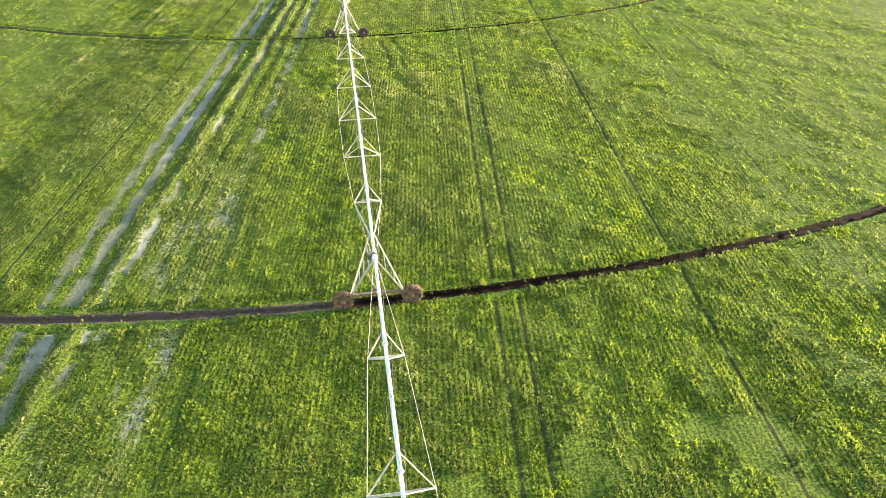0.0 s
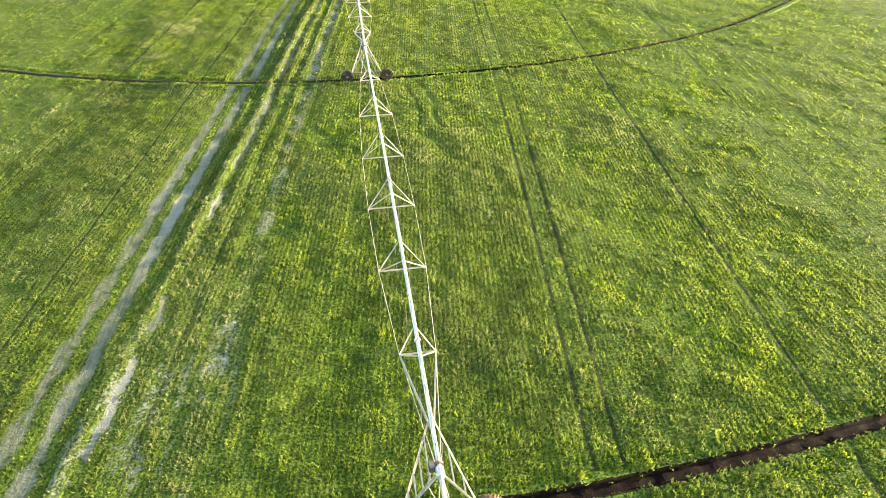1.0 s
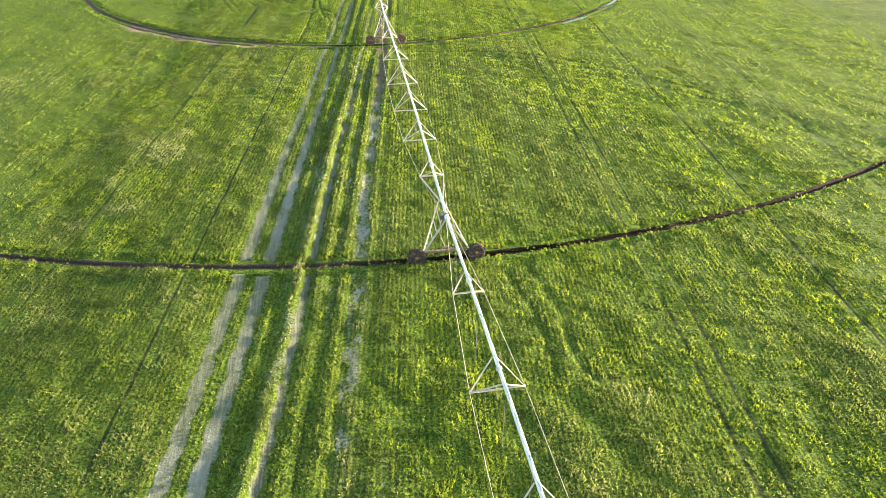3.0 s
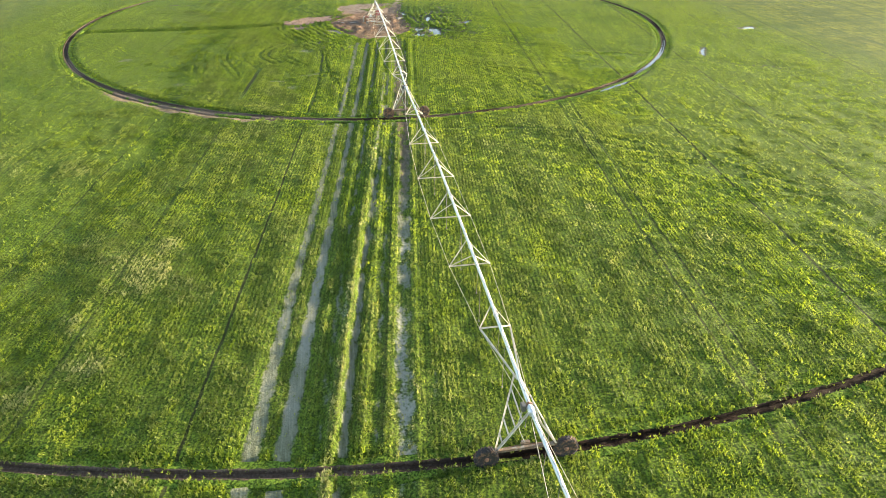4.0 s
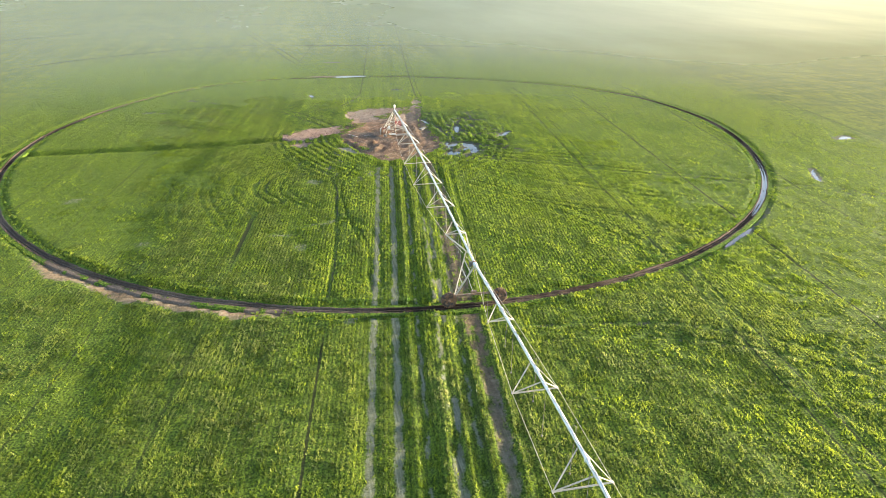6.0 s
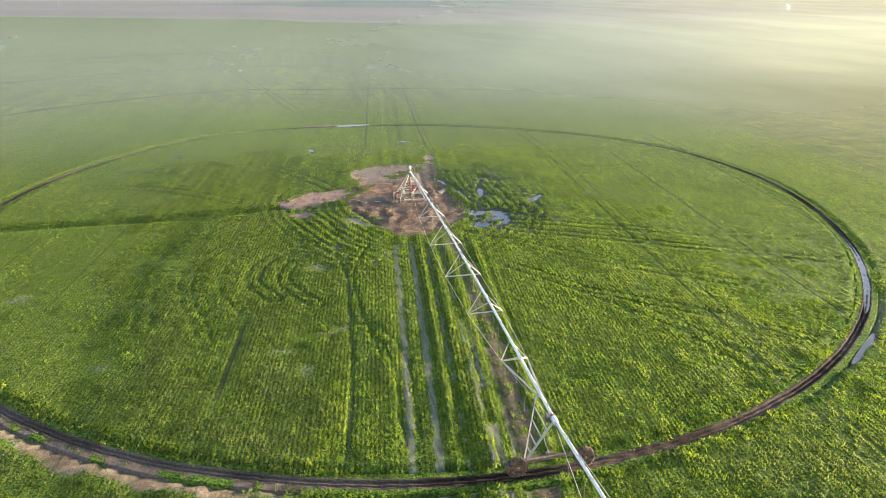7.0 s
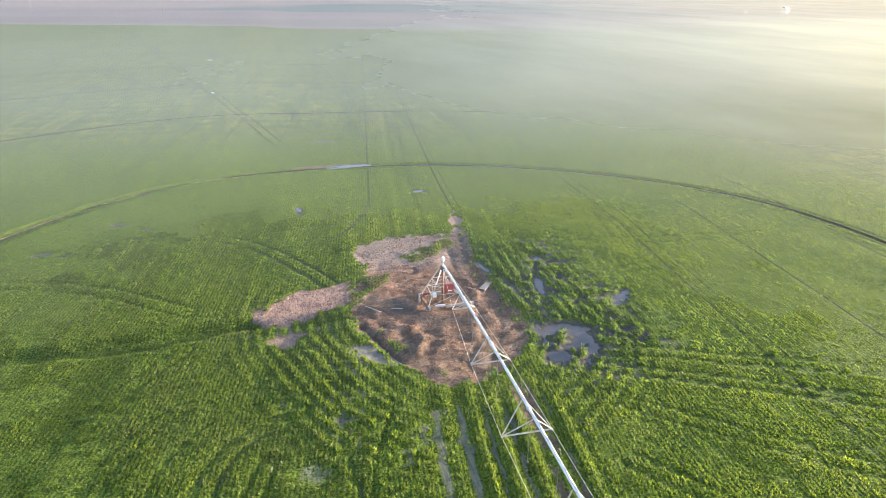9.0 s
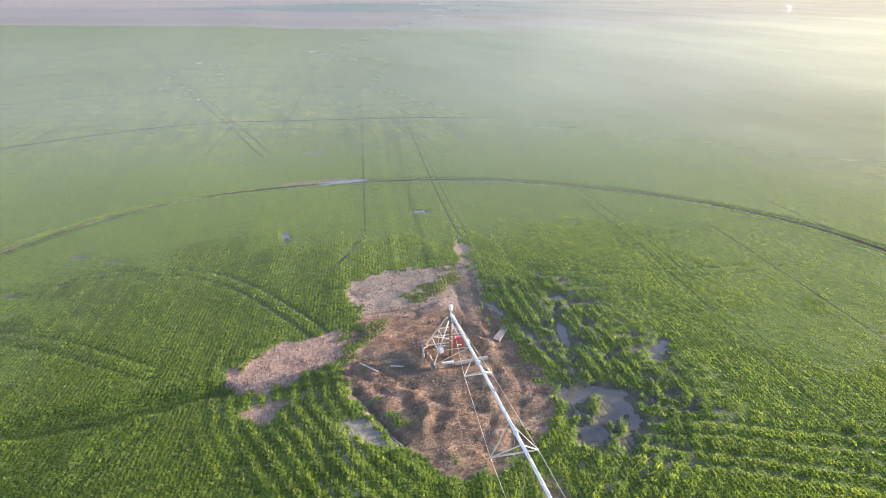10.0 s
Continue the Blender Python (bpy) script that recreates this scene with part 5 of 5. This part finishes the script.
    part("inlet_valve", tube(bmesh.new(), [(-1.17, 0.125, 0.82), (-1.5, 0.15, 0.82), (-1.74, 0.16, 0.82)], 0.13, 14), OXIDE, piv, "faded red valve section of the inlet", True)
    part("inlet_flange", lathe(bmesh.new(), ((0.12, -0.03), (0.20, -0.03), (0.20, 0.03), (0.12, 0.03)), Matrix.Translation((-1.15, 0.125, 0.82)) @ Matrix.Rotation(radians(90), 4, "Y"), 18), RUSTY, piv)
    part("valve_body", lathe(bmesh.new(), ((0.10, -0.05), (0.16, 0.0), (0.16, 0.55), (0.24, 0.60), (0.24, 0.68), (0.15, 0.72), (0.16, 1.02), (0.06, 1.10)), Matrix.Translation((-1.78, 0.16, 0.0)), 18), RUSTY, piv, "rusty upright valve body", True)
    part("valve_pipe", tube(bmesh.new(), [(-1.78, 0.16, 0.95), (-1.98, -0.10, 0.95), (-2.05, -0.40, 0.75), (-2.05, -0.46, 0.05)], 0.085, 12), CONCRETE, piv, "pale bent water pipe", True)
    part("skid_beam", bar(bmesh.new(), (-w - 0.05, -d - 0.25, 0.20), (-w + 0.0, d + 0.45, 0.20), 0.20, 0.20, 0.02), HOSE, piv, "dark steel skid beam")
    part("skid_beam", bar(bmesh.new(), (-0.05, -d - 0.10, 0.22), (w + 0.75, -d + 0.05, 0.26), 0.16, 0.24, 0.03), CONCRETE, piv, "long pale footing beam")
    part("cable_box", block(bmesh.new(), (-0.55, -d - 0.06, 0.36), (0.85, 0.20, 0.18), 0.03), STEEL, piv, "grey steel cable box")
    part("coupling", lathe(bmesh.new(), ((0.06, -0.5), (0.15, -0.46), (0.15, -0.2), (0.10, -0.16), (0.10, 0.16), (0.15, 0.2), (0.15, 0.46), (0.06, 0.5)), Matrix.Translation((-1.62, -0.75, 0.42)) @ Matrix.Rotation(radians(80), 4, "X"), 14), RUSTY, piv)
    part("conduit", tube(bmesh.new(), [(0.30, -0.80, 2.2), (0.10, -0.35, 2.8), (0.05, -0.10, 3.35), (0.03, -0.05, 4.0)], 0.022, 6), CABLE, piv)
    return piv


build_pivot()


# ---- loose things on the yard ----
def yard_pipe():
    pts = [(-5.97 + 2.05 * k / 8 + 0.03 * math.sin(k * 1.7), -2.55 - 5.54 * k / 8) for k in range(9)]
    base = Vector((pts[0][0], pts[0][1], 0))
    t = thing("water_hose", base, "thin pale hose lying along a dug trench", "hose")
    part("hose", tube(bmesh.new(), [(x - base.x, y - base.y, max(level(x, y), level(x + 0.1, y)) + 0.03) for x, y in pts], 0.035, 8), CONCRETE, t)


def board(x, y, turn, length):
    z = max(level(x, y), level(x + 0.4 * math.cos(turn) * length, y + 0.4 * math.sin(turn) * length), level(x - 0.4 * math.cos(turn) * length, y - 0.4 * math.sin(turn) * length))
    bm = bar(bmesh.new(), (-length / 2, 0, 0.02), (length / 2, 0, 0.035), 0.14, 0.03, 0.005)
    b = part("board", bm, TIMBER)
    b.matrix_world = pose(x, y, z, 0, 0, math.degrees(turn))
    return tagged(b, "weathered grey board lying on bare soil", "board", "boards on the yard")


def slab(x, y, turn, length, width):
    """A broken concrete slab, its long edges chipped, lying flat."""
    rng = random.Random(5)
    bm = bmesh.new()
    rim = [(-length / 2 + length * k / 8, -width / 2 + rng.uniform(-0.02, 0.02)) for k in range(9)]
    rim += [(length / 2 - length * k / 8 + rng.uniform(-0.03, 0.03), width / 2 + rng.uniform(-0.03, 0.03)) for k in range(9)]
    top = bm.faces.new([bm.verts.new((a, b, 0.10)) for a, b in rim])
    out = bmesh.ops.extrude_face_region(bm, geom=[top])
    for v in [g for g in out["geom"] if isinstance(g, bmesh.types.BMVert)]:
        v.co.z -= 0.22
    bmesh.ops.recalc_face_normals(bm, faces=bm.faces)
    ob = part("concrete_slab", bm, SLAB)
    ob.matrix_world = pose(x, y, level(x, y) + 0.04, 2, 3, math.degrees(turn))
    return tagged(ob, "grey broken concrete slab lying on bare wet earth", "concrete slab")


def scatter(name, count, seed, label, make, material):
    """Small bits strewn over the bare earth of the yard and the patch beside it."""
    rng = np.random.default_rng(seed)
    x, y = rng.uniform(-15, 9, count * 6), rng.uniform(-11, 17, count * 6)
    ok = (inside(x, y, PAD) > 0.2) | (inside(x, y, PATCH) > 0.1)
    ok &= fbm(x, y, 2.0, seed) > rng.uniform(0.25, 0.65, x.size)
    x, y = x[ok][:count], y[ok][:count]
    z = land(x, y)[0]
    verts, faces = [], []
    for px, py, pz in zip(x, y, z):
        v, f = make(rng)
        base = len(verts)
        verts += [(px + a, py + b, pz + c) for a, b, c in v]
        faces += [tuple(base + i for i in q) for q in f]
    me = bpy.data.meshes.new(name)
    me.from_pydata(verts, [], faces)
    me.materials.append(material)
    return tagged(new(name, me), label, name.replace("_", " "), kind="stuff")


def clod(rng):
    r = rng.uniform(0.02, 0.08)
    t = rng.uniform(0, 6.28)
    v = [(r * rng.uniform(0.7, 1.2) * math.cos(t + k * 1.257), r * rng.uniform(0.7, 1.2) * math.sin(t + k * 1.257), -0.03) for k in range(5)]
    v += [(r * 0.55 * math.cos(t + k * 2.09), r * 0.55 * math.sin(t + k * 2.09), r * rng.uniform(0.4, 0.8)) for k in range(3)]
    return v, [(0, 1, 5), (1, 6, 5), (1, 2, 6), (2, 3, 6), (3, 7, 6), (3, 4, 7), (4, 5, 7), (4, 0, 5), (5, 6, 7)]


def stalk(rng):
    t, n, w = rng.uniform(0, 6.28), rng.uniform(0.08, 0.24), rng.uniform(0.006, 0.012)
    c, q = math.cos(t), math.sin(t)
    lift = rng.uniform(0.01, 0.07)
    return [(-q * w, c * w, 0.015), (q * w, -c * w, 0.015), (c * n + q * w, q * n - c * w, lift), (c * n - q * w, q * n + c * w, lift), (c * n * 0.5, q * n * 0.5, lift + w)], [(0, 1, 4), (1, 2, 4), (2, 3, 4), (3, 0, 4)]


scatter("soil_clods", 5000, 31, "small reddish clods of turned earth on the yard", clod, CLOD)
scatter("straw", 3000, 32, "dry straw and stubble strewn over bare earth", stalk, STRAW)
yard_pipe()
board(-2.8, -0.1, -0.35, 0.9)
board(-4.7, 0.1, -0.9, 1.7)
slab(5.4, 2.1, 0.91, 2.1, 0.52)


# ---- distance ----
def pole(x, y, height):
    p = thing("utility_pole", (x, y, 0.0), "distant timber utility pole with a cross arm", "utility pole", "far poles")
    part("post", rod(bmesh.new(), (0, 0, -0.3), (0, 0, height), 0.12, 8, 0.08), TIMBER, p)
    part("cross_arm", bar(bmesh.new(), (-1.1, 0, height - 0.8), (1.1, 0, height - 0.8), 0.14, 0.18), TIMBER, p)
    return p


def shed(x, y, turn, length, depth, height, colour, label, category="shed"):
    s = thing("farm_shed", (x, y, far_level(x, y)), label, category, "far farm buildings")
    s.rotation_euler = (0, 0, turn)
    for name, at, size in (("wall", (0, -depth / 2, height / 2), (length, 0.3, height)), ("wall", (0, depth / 2, height / 2), (length, 0.3, height)), ("wall", (-length / 2, 0, height / 2), (0.3, depth - 0.3, height)), ("wall", (length / 2, 0, height / 2), (0.3, depth - 0.3, height))):
        part(name, block(bmesh.new(), at, size), colour, s)
    rise = depth * 0.22
    for sign in (-1, 1):
        part("roof", bar(bmesh.new(), (0, sign * (depth / 2 + 0.4), height - 0.1), (0, 0, height + rise), length + 1.0, 0.2), STEEL, s, "pale sheet metal roof slope")
    for sign in (-1, 1):
        bm = bmesh.new()
        bm.faces.new([bm.verts.new((sign * (length / 2 - 0.02), yy, zz)) for yy, zz in ((-depth / 2, height), (depth / 2, height), (0, height + rise))])
        part("gable", bm, colour, s)
    part("door", block(bmesh.new(), (length * 0.15, -depth / 2 - 0.2, height * 0.4), (length * 0.2, 0.1, height * 0.8)), BEAM, s)
    return s


def far_level(x, y):
    return float(hollow(np.array([float(x)]), np.array([float(y)]))[0]) - 0.3


def heap(x, y, length, height):
    """A lumpy heap of old straw."""
    bm = bmesh.new()
    bmesh.ops.create_icosphere(bm, subdivisions=4, radius=1.0)
    for v in bm.verts:
        k = 0.75 + 0.5 * noise.fractal(v.co * 2.2 + Vector((x, y, 0)), 0.6, 2.0, 4)
        v.co = Vector((v.co.x * length * k, v.co.y * length * 0.55 * k, max(v.co.z, -0.1) * height * k))
    h = part("straw_heap", bm, STRAW)
    h.location = (x, y, 0.0)
    return tagged(h, "pale heap of old straw at the field's side", "straw heap")


heap(-130.6, 255.5, 2.4, 1.2)
shed(510, 554, 0.6, 9, 6, 5.2, WHITE, "tall white farm building far across the hazy plain")
shed(468, 563, 0.6, 10, 5, 1.6, CONCRETE, "low grey farm shed far across the hazy plain")
pole(-228, 645, 9.5)
pole(-110, 608, 10)


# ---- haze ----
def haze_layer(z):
    """A gently rolling sheet that stands in for morning haze low over the far part of the field."""
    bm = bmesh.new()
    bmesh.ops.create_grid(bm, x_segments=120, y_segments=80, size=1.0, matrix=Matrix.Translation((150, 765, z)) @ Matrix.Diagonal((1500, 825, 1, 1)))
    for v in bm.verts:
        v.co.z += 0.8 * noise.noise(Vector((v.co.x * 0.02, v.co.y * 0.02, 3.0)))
    return tagged(part("haze", bm, HAZE, None, "", True), "thin sheet painted as pale haze low over the far field, brighter sunward", "haze", kind="stuff")


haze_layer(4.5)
